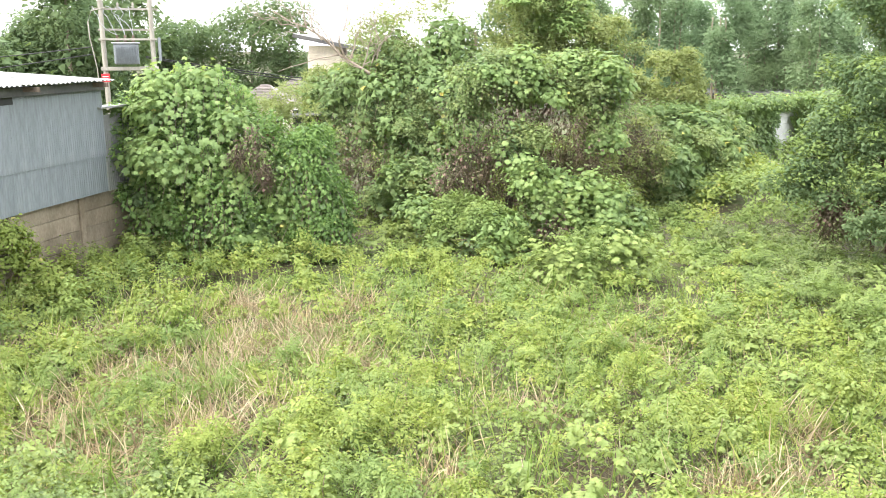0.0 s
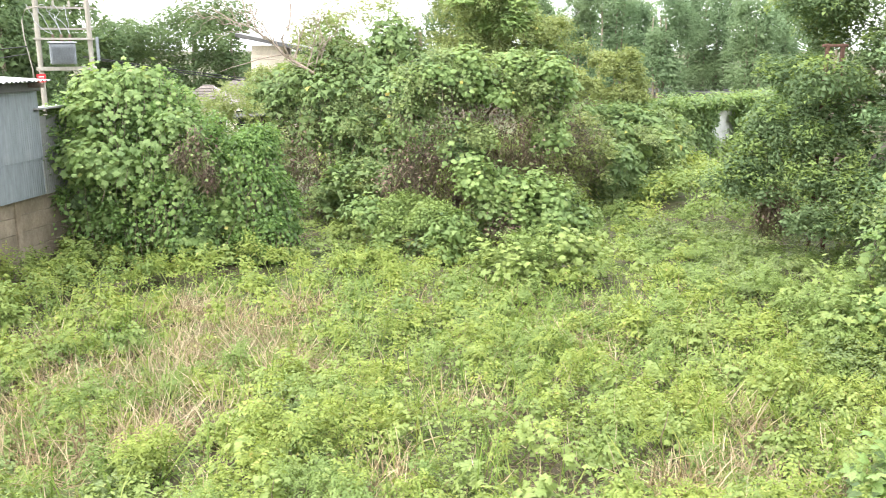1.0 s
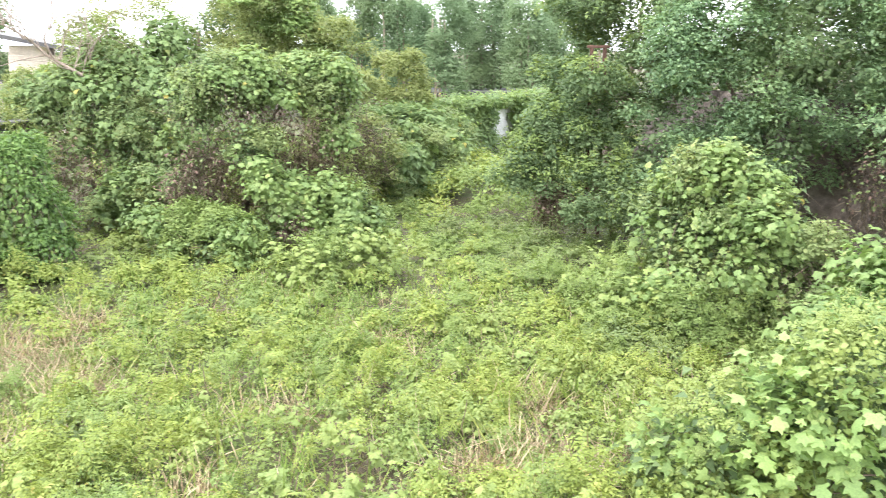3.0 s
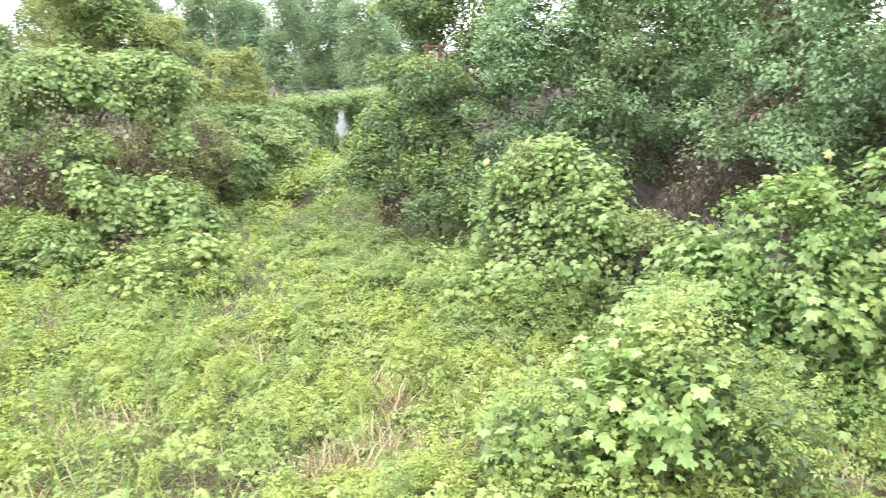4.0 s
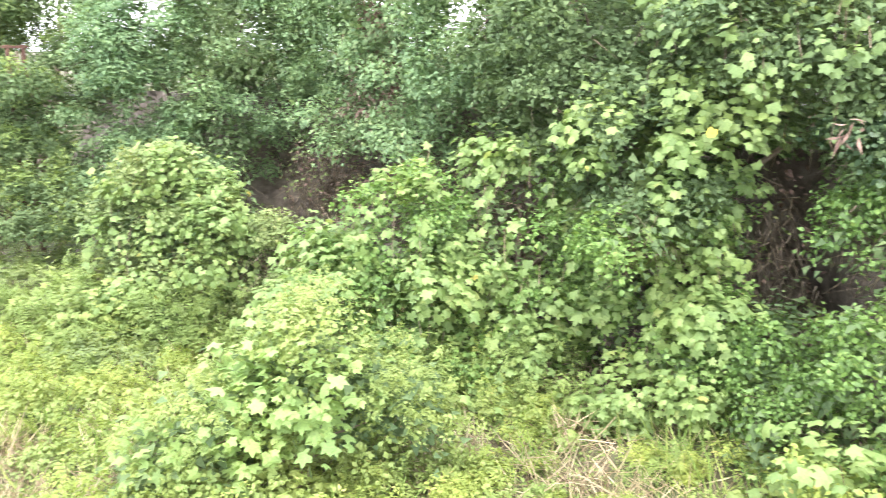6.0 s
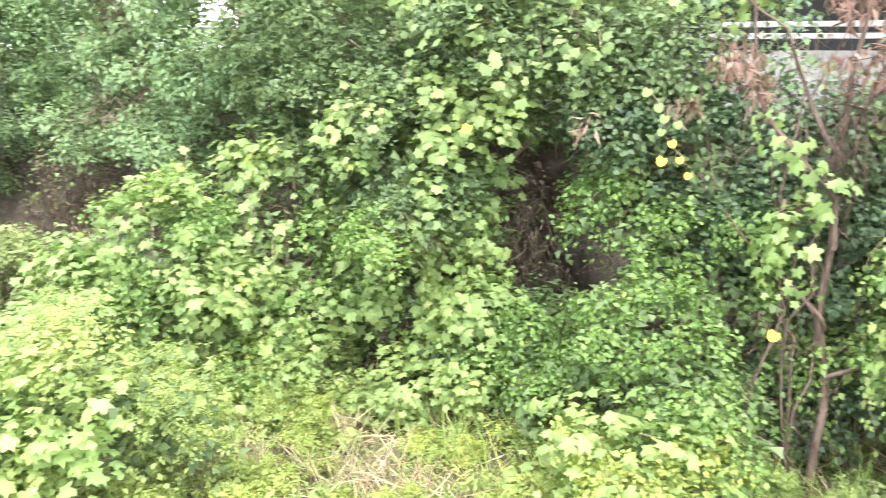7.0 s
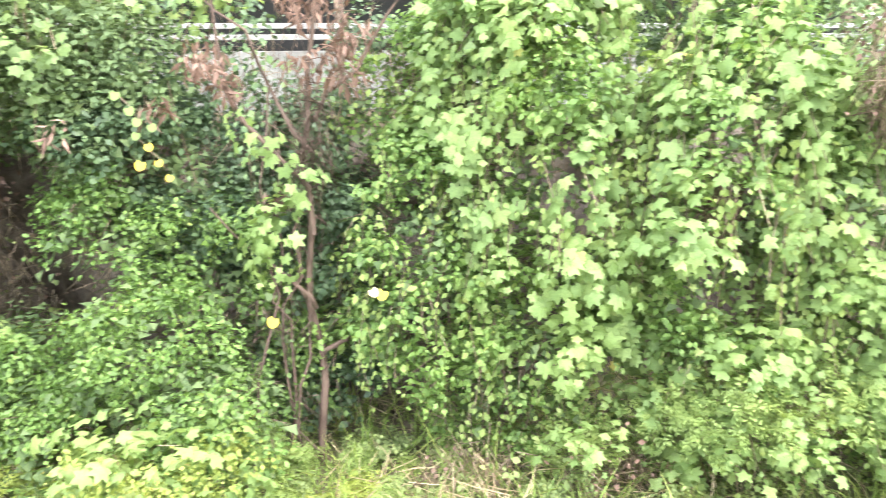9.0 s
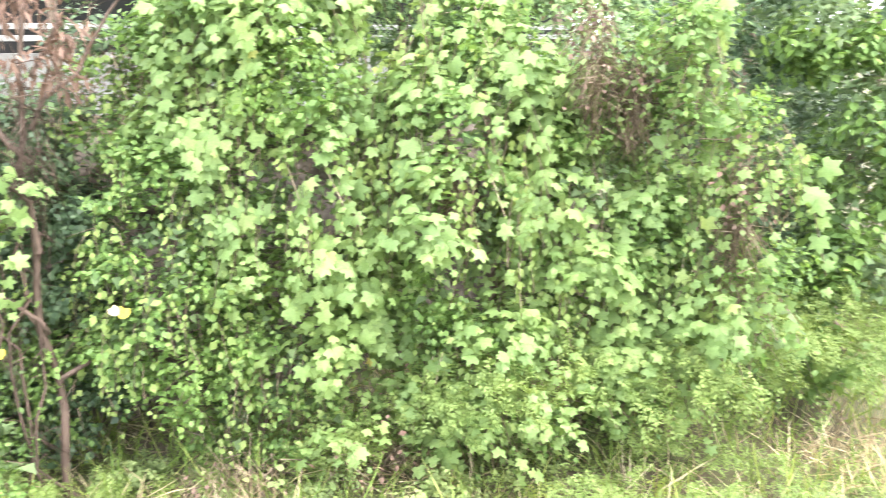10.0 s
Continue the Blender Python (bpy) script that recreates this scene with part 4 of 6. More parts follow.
# ---- plants ----
def plant(name, lobes, label, category, layers, stem=None, dry=0, group="", inner=0, hang=()):
    """A bush or tree: layers of leaves (part name, material, shape, count, leaf size, options) over its lobes, dry stems and a trunk."""
    L = np.asarray(lobes, float)
    ob = thing(name, (L[:, 0].mean(), L[:, 1].mean(), 0), label, category, group)
    for pname, material, shape, count, size, opt in layers:
        opt = dict(opt)
        own = opt.pop("lobes", lobes)
        if pname == "creeper_leaves":
            opt.setdefault("jitter", 0.36)
            opt.setdefault("upward", 0.36)
            own = [(a, b, c, d * 1.06 + 0.05, e * 1.06 + 0.05, f * 1.04 + 0.05) for a, b, c, d, e, f in own]
        else:
            opt.setdefault("jitter", 0.85)
        tuft = opt.pop("tuft", (1.0 * size + 0.16, 1.8 * size + 0.26))
        if not tuft:
            opt.pop("cut", 0)
        else:
            own = clumps(own, *tuft, seed=int(count), fill=opt.pop("fill", 1.0), cut=opt.pop("cut", 0.0 if pname == "creeper_leaves" else -1.4))
            opt = dict(dict(under_side=-0.25, shell=0.35, sig=min(0.2, 0.45 * tuft[0]), back=0.1, lump=0.1), **opt)
        part_np(pname, *crown(own, count, size, shape, **opt), material, ob)
    for pname, material, shape, count, size, ln, own in hang:
        leaves, stems = strands(own or lobes, count, ln, size, shape, count + 3, size * 0.75)
        tagged(part_np(pname, *leaves, material, ob), kind="stuff")
        tagged(part_np("hanging_stem", *stems, M_TWIG, ob), kind="stuff")
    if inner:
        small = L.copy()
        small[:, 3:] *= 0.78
        # the darker green paints the shade inside the plant
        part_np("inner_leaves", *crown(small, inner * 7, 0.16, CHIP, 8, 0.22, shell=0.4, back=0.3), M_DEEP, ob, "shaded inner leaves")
    if dry:
        tagged(part_np("stem_tangle", *twigs(lobes, dry, 0.5, 0.007, 0.9), M_TWIG, ob, "tangled dry brown stems"), kind="stuff")
    if stem:
        base, tops, r0, material = stem
        limbs(ob, base, tops, r0, material, len(label))
    return ob


W_TREE, W_BUSH = "tree", "bush"
# the overgrown bush beside the shed
A = [(-6.5, 23.2, 2.5, 1.6, 1.8, 2.6), (-7.6, 22.7, 2.0, 1.0, 1.2, 2.4), (-4.8, 23.0, 1.9, 1.0, 1.3, 1.9), (-5.6, 22.2, 1.2, 1.6, 1.3, 1.8)]
plant("vine_covered_bush", A, "large bush smothered in pale lobed creeper leaves", W_BUSH, [
    ("small_leaves", M_FRESH, CHIP, 28000, 0.10, {}),
    ("creeper_leaves", M_VINE, PALM, 4800, 0.18, dict(per=7, cut=0.1, droop=0.9,  lobes=[(-6.35, 22.9, 2.5, 1.7, 1.85, 2.6), (-5.0, 22.7, 1.7, 1.1, 1.4, 1.9), (-5.8, 22.2, 1.4, 1.3, 1.3, 1.7)]))],
    ((-6.2, 23.4, 0), [(-6.2, 23.3, 4.2), (-7.4, 22.8, 3.4), (-4.8, 23, 3.2), (-5.6, 22.5, 2.6)], 0.16, M_BARK), 900, inner=1500,
    hang=[("hanging_creeper", M_VINE, PALM, 200, 0.165, 0.7, [(-6.35, 22.9, 2.6, 1.6, 1.8, 2.4), (-5.1, 22.6, 2.0, 1.0, 1.3, 1.6)]), ("hanging_growth", M_FRESH, KITE, 150, 0.12, 1.3, None)])
plant("weeping_bush", [(-3.6, 22.6, 1.9, 0.78, 1.0, 1.55), (-3.3, 22.4, 0.8, 0.8, 0.9, 1.1)], "dark green drooping bush beside the overgrown one", W_BUSH, [
    ("leaves", M_FRESH, CHIP, 24000, 0.095, dict(droop=1.0, upward=0.35))], ((-3.5, 22.9, 0), [(-3.5, 22.8, 3.0), (-3.1, 22.5, 2.2)], 0.08, M_BARK), 300, inner=500, hang=[("hanging_growth", M_FRESH, KITE, 170, 0.12, 1.4, None)])
plant("weed_bush", [(-9.0, 18.3, 0.5, 0.7, 0.6, 0.9), (-9.35, 17.9, 1.0, 0.4, 0.4, 0.9), (-7.9, 19.6, 0.3, 0.8, 0.6, 0.6)], "straggling weeds climbing the concrete fence", W_BUSH, [
    ("leaves", M_WEED, KITE, 6000, 0.10, {})], ((-9.1, 18.2, 0), [(-9.3, 18.0, 1.6), (-8.6, 18.6, 1.0)], 0.02, M_TWIG), 60)
plant("feathery_bush", [(-5.0, 26.8, 3.6, 0.9, 0.7, 0.8), (-4.4, 26.6, 2.6, 0.8, 0.6, 1.0)], "pale feathery shrub rising behind the overgrown bush", W_BUSH, [
    ("leaves", M_OLIVE, SPRIG, 1500, 0.20, dict(droop=0.3, upward=0.3))], ((-4.9, 26.9, 0), [(-5.0, 26.8, 3.8), (-4.5, 26.6, 3.0)], 0.05, M_BARK), 60)
# the trees behind the clearing
B = [(-3.7, 30.4, 2.8, 1.2, 1.2, 1.9), (-1.8, 30.4, 2.9, 1.6, 1.6, 2.9), (0.1, 30.0, 3.0, 1.7, 1.6, 3.0), (-0.6, 28.6, 2.3, 1.4, 1.2, 1.3), (-2.1, 28.7, 3.3, 0.8, 0.6, 1.1)]
plant("creeper_covered_trees", B, "group of young trees hung with dark creeper", W_TREE, [
    ("creeper_leaves", M_VINE_DARK, STAR, 8000, 0.185, dict(droop=0.9)), ("small_leaves", M_BUSH, CHIP, 34000, 0.105, {})],
    ((-1.8, 30.4, 0), [(-1.8, 30.4, 5), (-3.6, 30, 4), (0, 30, 5)], 0.14, M_BARK), 500, inner=1200,
    hang=[("hanging_creeper", M_VINE_DARK, STAR, 260, 0.16, 1.6, None)])
plant("olive_bush", [(-3.9, 32.0, 3.4, 1.3, 1.2, 1.5), (-2.9, 33.0, 3.6, 1.2, 1.2, 1.4)], "olive-green feathery bush in front of the houses", W_BUSH, [
    ("leaves", M_OLIVE, CHIP, 16000, 0.10, {})], ((-4.3, 32.3, 0), [(-4.4, 32.2, 4.2), (-3.2, 33, 4.2)], 0.1, M_BARK), 100)
ACA = [(-0.6, 32.5, 6.2, 2.0, 1.9, 2.0), (1.6, 32.5, 6.6, 2.2, 2.0, 2.3), (3.8, 33, 6.4, 2.2, 2.0, 2.0), (0.6, 31.5, 4.9, 2.0, 1.6, 1.5), (-2.4, 32.2, 5.4, 1.4, 1.3, 1.3)]
plant("feathery_tree", ACA, "tall feathery olive-green tree behind the creepers", W_TREE, [
    ("leaves", M_OLIVE, CHIP, 42000, 0.10, dict(droop=0.6, tuft=(0.3, 0.65)))],
    ((1.0, 32.6, 0), [(1.2, 32.5, 6.0), (-0.8, 32.5, 5.8), (3.6, 33, 6.4), (0.4, 31.6, 5.0)], 0.2, M_PALEBARK), 200)
bare = thing("bare_tree", (-2.0, 29.0, 0), "leafless pale branching tree", "tree")
part_np("trunk", *tube(bent((-1.7, 29.0, 0.0), (-2.1, 28.95, 4.5), 6, 0.06, 3), np.linspace(0.11, 0.08, 6), 8), M_PALEBARK, bare, "", True)
for n, (a, b, r) in enumerate((((-2.1, 28.95, 4.45), (-5.3, 28.5, 6.55), 0.10), ((-3.2, 28.8, 5.2), (-3.3, 28.8, 7.4), 0.06), ((-3.9, 28.7, 5.7), (-4.3, 28.6, 7.4), 0.045),
                               ((-2.2, 28.9, 4.6), (-2.3, 28.9, 7.0), 0.05), ((-2.6, 28.9, 4.9), (-1.8, 28.9, 7.2), 0.04), ((-4.6, 28.6, 6.1), (-6.2, 28.4, 6.6), 0.035), ((-4.4, 28.6, 5.9), (-5.4, 28.5, 7.3), 0.03), ((-2.4, 28.9, 4.7), (-0.9, 28.9, 7.3), 0.04), ((-3.0, 28.8, 5.1), (-2.6, 28.8, 7.5), 0.045), ((-3.6, 28.7, 5.5), (-5.0, 28.6, 7.4), 0.035))):
    r *= 0.62
    pts = bent(a, b, 9, 0.09, 60 + n)
    part_np("limb", *tube(pts, np.linspace(r, r * 0.25, 9), 6), M_PALEBARK, bare, "", True)
    for m in range(14):
        at0 = pts[1 + m % 8]
        to = at0 + np.random.default_rng(90 + n * 9 + m).normal(0, 0.4, 3) * (1 + m % 3) * 0.6 + [-0.15, 0, 0.45]
        part_np("twig", *tube(bent(at0, to, 6, 0.06, m + n), np.linspace(r * 0.35, 0.006, 6), 4), M_PALEBARK, bare)
C = [(1.3, 24.6, 4.45, 1.0, 1.2, 0.85), (4.25, 25.3, 4.1, 0.95, 0.8, 1.05), (0.55, 24.4, 3.9, 0.6, 0.8, 0.55), (2.7, 25.0, 4.35, 0.9, 0.8, 0.75), (2.1, 23.6, 2.7, 0.5, 0.4, 1.0), (2.5, 23.3, 1.7, 0.4, 0.4, 0.7), (4.6, 25.0, 3.0, 0.25, 0.4, 0.8), (2.0, 24.6, 4.8, 0.6, 0.6, 0.45)]
plant("vine_covered_tree", C, "tree buried under a heap of lobed creeper leaves", W_TREE, [
    ("creeper_leaves", M_VINE, LOBED, 5200, 0.15, dict(per=7, droop=0.9)), ("small_leaves", M_BUSH, CHIP, 26000, 0.10, {}), ],
    ((1.8, 24.8, 0), [(1.8, 24.7, 4.6), (3.5, 25.6, 4.4), (0.6, 24.3, 2.6)], 0.15, M_BARK), 3200, inner=900,
    hang=[("hanging_creeper", M_VINE, LOBED, 90, 0.15, 0.5, C[:5]), ("hanging_growth", M_BUSH, KITE, 40, 0.11, 1.2, None)])
plant("umbrella_tree", [(4.5, 29.6, 5.95, 1.8, 1.5, 0.42), (5.9, 29.7, 5.45, 1.0, 0.9, 0.35), (3.4, 29.5, 6.75, 1.2, 1.2, 0.45), (4.2, 29.4, 5.15, 1.2, 0.9, 0.35), (2.8, 29.6, 5.9, 0.8, 0.8, 0.4)], "flat-topped tree with creeper in its crown", W_TREE, [
    ("leaves", M_OLIVE, CHIP, 18000, 0.10, dict(tuft=(0.25, 0.5))), ("creeper_leaves", M_VINE, STAR, 4200, 0.15, dict(upward=0.6, under_side=0.1))],
    ((4.4, 29.9, 0), [(4.6, 29.7, 6), (6.2, 29.8, 5.4), (3.4, 29.6, 6.6)], 0.13, M_PALEBARK), 150)
plant("dry_bush", [(5.3, 27.6, 2.4, 1.2, 1.1, 1.7), (6.3, 28.2, 2.0, 1.1, 1.0, 1.4), (4.9, 26.6, 1.3, 0.9, 0.9, 1.2)], "half-dead bush of brown tangled twigs", W_BUSH, [
    ("leaves", M_OLIVE, CHIP, 6000, 0.11, {})], ((5.4, 27.8, 0), [(5.3, 27.7, 3.2), (6.3, 28.2, 2.8)], 0.07, M_BARK), 4500)
plant("creeper_mound", [(0.3, 23.4, 0.4, 1.1, 1.2, 1.05), (1.3, 22.5, 0.3, 1.1, 1.0, 0.9)], "low slope of small yellow-green creeper over dead stems", W_BUSH, [
    ("leaves", M_WEED_GREEN, CHIP, 20000, 0.09, dict(upward=0.6)), ("creeper_leaves", M_VINE, STAR, 1500, 0.15, {})], None, 1400, inner=400)
plant("creeper_mound", [(-1.9, 26.93, 0.86, 0.76, 0.6, 0.42), (-0.67, 25.99, 1.47, 0.95, 0.6, 0.47)], "tongue of dark creeper running up to the buried tree", W_BUSH, [
    ("creeper_leaves", M_VINE_DARK, STAR, 2200, 0.17, dict(cut=-9.0, upward=0.5)), ("small_leaves", M_BUSH, CHIP, 5000, 0.10, {})], None, 150, inner=200)
plant("creeper_mound", [(3.5, 23.6, 0.9, 1.0, 0.9, 1.2), (4.6, 23.8, 0.75, 0.95, 0.9, 1.05), (5.3, 23.9, 0.3, 0.7, 0.7, 0.7)], "rounded mound of bright creeper with brown stems below", W_BUSH, [
    ("creeper_leaves", M_VINE, LOBED, 3000, 0.16, dict(per=7, droop=0.7, cut=-0.3)), ("small_leaves", M_WEED_GREEN, CHIP, 9000, 0.095, {})], None, 900, inner=300)
plant("creeper_mound", [(2.8, 19.6, 0.35, 0.86, 0.7, 0.66), (4.2, 19.96, 0.46, 0.88, 0.7, 0.61)], "low spread of broad lobed creeper among the weeds", W_BUSH, [
    ("creeper_leaves", M_WEED_PALE, PALM, 900, 0.17, dict(per=6, upward=0.6, cut=-0.6)), ("small_leaves", M_WEED_GREEN, SPRIG, 1200, 0.14, {})], None, 120)
for lobes, n in (([(8.4, 31.0, 1.0, 1.4, 1.2, 2.0), (9.4, 31.6, 0.8, 1.2, 1.2, 1.5)], 2200), ([(10.8, 34.6, 1.0, 1.5, 1.2, 2.0)], 1500), ([(6.9, 29.4, 0.8, 1.3, 1.2, 1.5), (7.6, 30.4, 0.9, 1.0, 1.0, 1.7)], 2000)):
    plant("creeper_mound", lobes, "creeper heaped over shrubs before the far wall", W_BUSH, [
        ("creeper_leaves", M_VINE_DARK, STAR, n * 2, 0.21, dict(droop=0.9)), ("small_leaves", M_BUSH, CHIP, n * 6, 0.115, {})], None, 300, inner=300)
plant("young_tree", [(9.6, 36.2, 4.1, 1.0, 0.9, 1.35), (9.9, 36.0, 3.0, 0.8, 0.7, 0.9)], "slender yellow-olive young tree by the wall", W_TREE, [
    ("leaves", M_OLIVE, CHIP, 11000, 0.13, {})], ((9.6, 36.3, 0), [(9.6, 36.2, 4.6), (10.0, 36, 3.4)], 0.06, M_BARK), 60)
plant("young_tree", [(7.4, 34.6, 3.9, 0.9, 0.9, 0.8), (6.2, 34.2, 3.6, 0.9, 0.8, 0.8)], "rounded young tree near the wall's end", W_TREE, [
    ("leaves", M_OLIVE, CHIP, 9000, 0.13, {})], ((7.2, 34.6, 0), [(7.3, 34.6, 4.2), (6.3, 34.2, 4)], 0.07, M_BARK), 60)
# the trees on the right of the clearing
E = [(11.27, 22.88, 4.59, 1.18, 0.9, 0.49), (12.05, 21.9, 4.01, 1.29, 1.0, 0.6), (10.41, 22.29, 3.5, 1.15, 0.9, 0.51), (11.31, 21.4, 3.13, 1.18, 0.9, 0.51), (9.9, 22.08, 2.68, 1.17, 0.9, 0.51), (9.3, 21.91, 2.04, 0.85, 0.8, 0.42), (11.21, 20.77, 2.18, 1.08, 0.9, 0.58), (10.98, 19.75, 1.38, 1.2, 0.9, 0.67), (13.4, 22.86, 6.6, 1.34, 1.4, 1.25), (13.58, 20.99, 4.76, 0.8, 1.2, 1.12), (11.6, 23.05, 6.62, 1.01, 1.0, 0.99), (12.87, 21.9, 5.23, 0.93, 0.9, 0.81), (12.72, 23.82, 5.83, 1.24, 0.9, 0.81), (10.71, 20.58, 4.62, 0.7, 0.5, 0.47), (13.0, 23.5, 6.2, 1.0, 0.8, 1.1)]
# dark leaves paint the shade between branches, bright ones their lit tops
plant("drooping_tree", E, "dark green tree with drooping leafy branches", W_TREE, [
    ("leaves", M_DEEP, CHIP, 32000, 0.11, dict(droop=0.9, tuft=(0.25, 0.5))), ("lit_top_leaves", M_WEED_GREEN, CHIP, 15000, 0.12, dict(under_side=0.3, droop=0.7, upward=0.65, tuft=(0.25, 0.5)))],
    ((12.4, 25.0, 0), [(15.0, 25.9, 6.8), (12.8, 25.1, 4.2), (11.0, 24.6, 2.2), (14.0, 24.1, 4.4)], 0.18, M_BARK), 500, inner=1500)
rust = thing("rusty_frame", (11.35, 21.8, 0), "rusty steel post frame standing in the tree", "frame")
for a in (-0.2, 0.2):
    part("post", box_bm((0.09, 0.09, 5.6), Matrix.Translation((11.35 + a, 21.8, 2.75)), 0.01), M_RUST, rust)
part("beam", box_bm((0.66, 0.1, 0.07), Matrix.Translation((11.35, 21.8, 5.50)), 0.01), M_RUST, rust)
part("brace", box_bm((0.05, 0.04, 0.5), Matrix.Translation((11.35, 21.73, 5.15)), 0.005), M_CONC, rust)
FT = [(13.6, 19.5, 5.6, 1.9, 2.1, 2.8), (12.9, 20.2, 2.6, 1.5, 1.5, 1.9), (15.0, 17.4, 5.6, 2.3, 2.3, 2.9), (14.6, 17.8, 3.2, 1.6, 1.6, 1.6)]
plant("broadleaf_tree", FT, "broad tree with dense small mid-green leaves", W_TREE, [
    ("leaves", M_SHRUB, CHIP, 52000, 0.115, dict(per=12, tuft=(0.35, 0.7)))],
    ((14.0, 19.0, 0), [(14.0, 18.8, 7), (12.9, 19.9, 6.2), (15.2, 17.4, 6.4)], 0.2, M_BARK), 500, inner=1500)
GT = [(16.0, 14.6, 6.0, 2.2, 2.3, 2.7), (14.6, 11.6, 5.9, 1.9, 2.0, 2.6), (15.8, 13.2, 4.0, 1.4, 1.6, 1.2), (14.2, 9.4, 5.6, 1.7, 1.8, 2.6), (13.8, 10.6, 3.9, 0.8, 1.7, 0.8), (14.3, 13.4, 3.6, 0.8, 1.5, 0.8)]
plant("broadleaf_tree", GT, "leaning tree over the bare earth bank", W_TREE, [
    ("leaves", M_SHRUB, CHIP, 52000, 0.115, dict(per=12, droop=0.9, tuft=(0.35, 0.65))), ("dead_leaves", M_DEAD, SLIM, 900, 0.16, dict(lobes=[(14.1, 12.3, 5.3, 0.35, 0.4, 1.1), (14.1, 12.4, 4.2, 0.4, 0.8, 0.3)], droop=1.6, tuft=None))],
    ((16.5, 13.0, 0), [(16.0, 13.4, 7), (14.8, 11.6, 6.4), (14.4, 9.4, 6.2), (16, 14.6, 6.6)], 0.18, M_BARK), 700, inner=1200)
SH = [(10.1, 14.5, 1.4, 1.35, 1.3, 1.95), (10.6, 13.3, 1.1, 1.25, 1.2, 1.9), (9.5, 13.6, 0.5, 0.95, 0.9, 1.1), (9.2, 14.7, 0.4, 0.7, 0.7, 0.8), (8.8, 13.9, 0.2, 0.7, 0.7, 0.55), (9.9, 14.07, 2.96, 0.74, 0.6, 0.73)]
plant("round_bush", SH, "rounded bush with pale lobed leaves over small dark ones", W_BUSH, [
    ("small_leaves", M_BUSH, KITE, 18000, 0.088, {}), ("creeper_leaves", M_VINE, LOBED, 4000, 0.145, dict(per=7))],
    None, 900, inner=700, hang=[("hanging_creeper", M_VINE, LOBED, 120, 0.16, 0.6, None)])
plant("creeper_skirt", [(8.7, 14.5, 0.35, 0.8, 0.7, 0.95), (9.3, 13.0, 0.35, 0.9, 0.8, 0.95), (8.2, 13.6, 0.2, 0.8, 0.7, 0.65), (8.9, 15.6, 0.4, 0.8, 0.8, 1.1), (10.0, 12.4, 0.4, 0.7, 0.7, 0.9)], "lush weeds and creeper round the foot of the bush", W_BUSH, [
    ("small_leaves", M_WEED_GREEN, SPRIG, 2800, 0.15, {}), ("creeper_leaves", M_WEED_PALE, PALM, 800, 0.15, dict(per=6, upward=0.5, cut=-0.2))], None, 60)
plant("hedge_bush", [(10.9, 12.1, 1.3, 0.9, 0.9, 1.1)], "sparse small-leaved bush at the foot of the earth bank", W_BUSH, [
    ("small_leaves", M_BUSH, KITE, 5000, 0.085, {})], ((10.9, 12.1, 0), [(10.9, 12.1, 2.6), (10.6, 12.5, 2.0)], 0.03, M_BARK), 500, group="hedge")
# the near clump of big lobed leaves
H = [(6.95, 7.1, 1.35, 0.75, 0.75, 1.35), (6.2, 7.9, 0.8, 0.7, 0.7, 0.95), (7.7, 6.4, 0.9, 0.6, 0.7, 1.1), (5.7, 8.4, 0.4, 0.6, 0.6, 0.8)]
plant("castor_clump", H, "waist-high clump of large pale star-shaped leaves", W_BUSH, [
    ("big_leaves", M_BROAD, PALM, 720, 0.19, dict(per=6, droop=0.6, upward=0.8, tuft=None, sig=0.2, shell=0.15, lobes=[(6.75, 6.9, 1.4, 0.75, 0.75, 1.0), (6.3, 7.4, 1.0, 0.55, 0.55, 0.8), (5.7, 8.2, 0.6, 0.5, 0.5, 0.6)])), ("small_leaves", M_WEED_PALE, SPRIG, 2500, 0.13, {}), ("green_leaves", M_WEED_PALE, KITE, 3000, 0.08, {})],
    ((7.0, 7.1, 0), [(6.95, 7.1, 2.2), (6.3, 7.8, 1.4), (7.6, 6.5, 1.5)], 0.03, M_TWIG), 260, inner=300)
# the hedge along the right side
I = [(10.57, 8.39, 1.58, 1.2, 1.2, 2.4), (11.88, 7.3, 1.58, 1.31, 1.31, 2.51), (12.75, 5.45, 1.47, 1.2, 1.42, 2.4), (11.23, 7.19, 0.38, 1.09, 1.09, 1.42), (12.3, 4.22, 2.66, 0.45, 0.6, 1.16), (11.89, 4.17, 1.16, 0.64, 0.7, 0.73), (9.31, 9.07, 1.3, 0.85, 0.8, 1.1), (9.9, 9.03, 2.1, 0.7, 0.8, 0.9), (11.15, 4.95, 2.84, 0.8, 0.6, 0.6)]
plant("hedge_bush", I, "tall hedge bush with bright lobed creeper leaves", W_BUSH, [
    ("small_leaves", M_FRESH, KITE, 26000, 0.09, {}), ("creeper_leaves", M_VINE, PALM, 6600, 0.168, dict(per=7, droop=0.9, cut=-0.45))],
    ((12.0, 7.2, 0), [(12.0, 7.2, 3.6), (10.8, 8.3, 3.2), (12.7, 5.6, 3.4)], 0.08, M_BARK), 1300, inner=700, group="hedge",
    hang=[("hanging_creeper", M_VINE, PALM, 130, 0.19, 0.7, None)])
J = [(12.9, 6.9, 5.2, 1.6, 1.8, 2.6), (12.8, 4.0, 5.4, 1.5, 1.6, 1.9), (12.6, 2.7, 5.5, 1.2, 1.1, 1.7), (12.3, 5.2, 3.6, 1.2, 1.4, 1.6), (12.4, 1.9, 4.35, 0.7, 0.8, 0.7)]
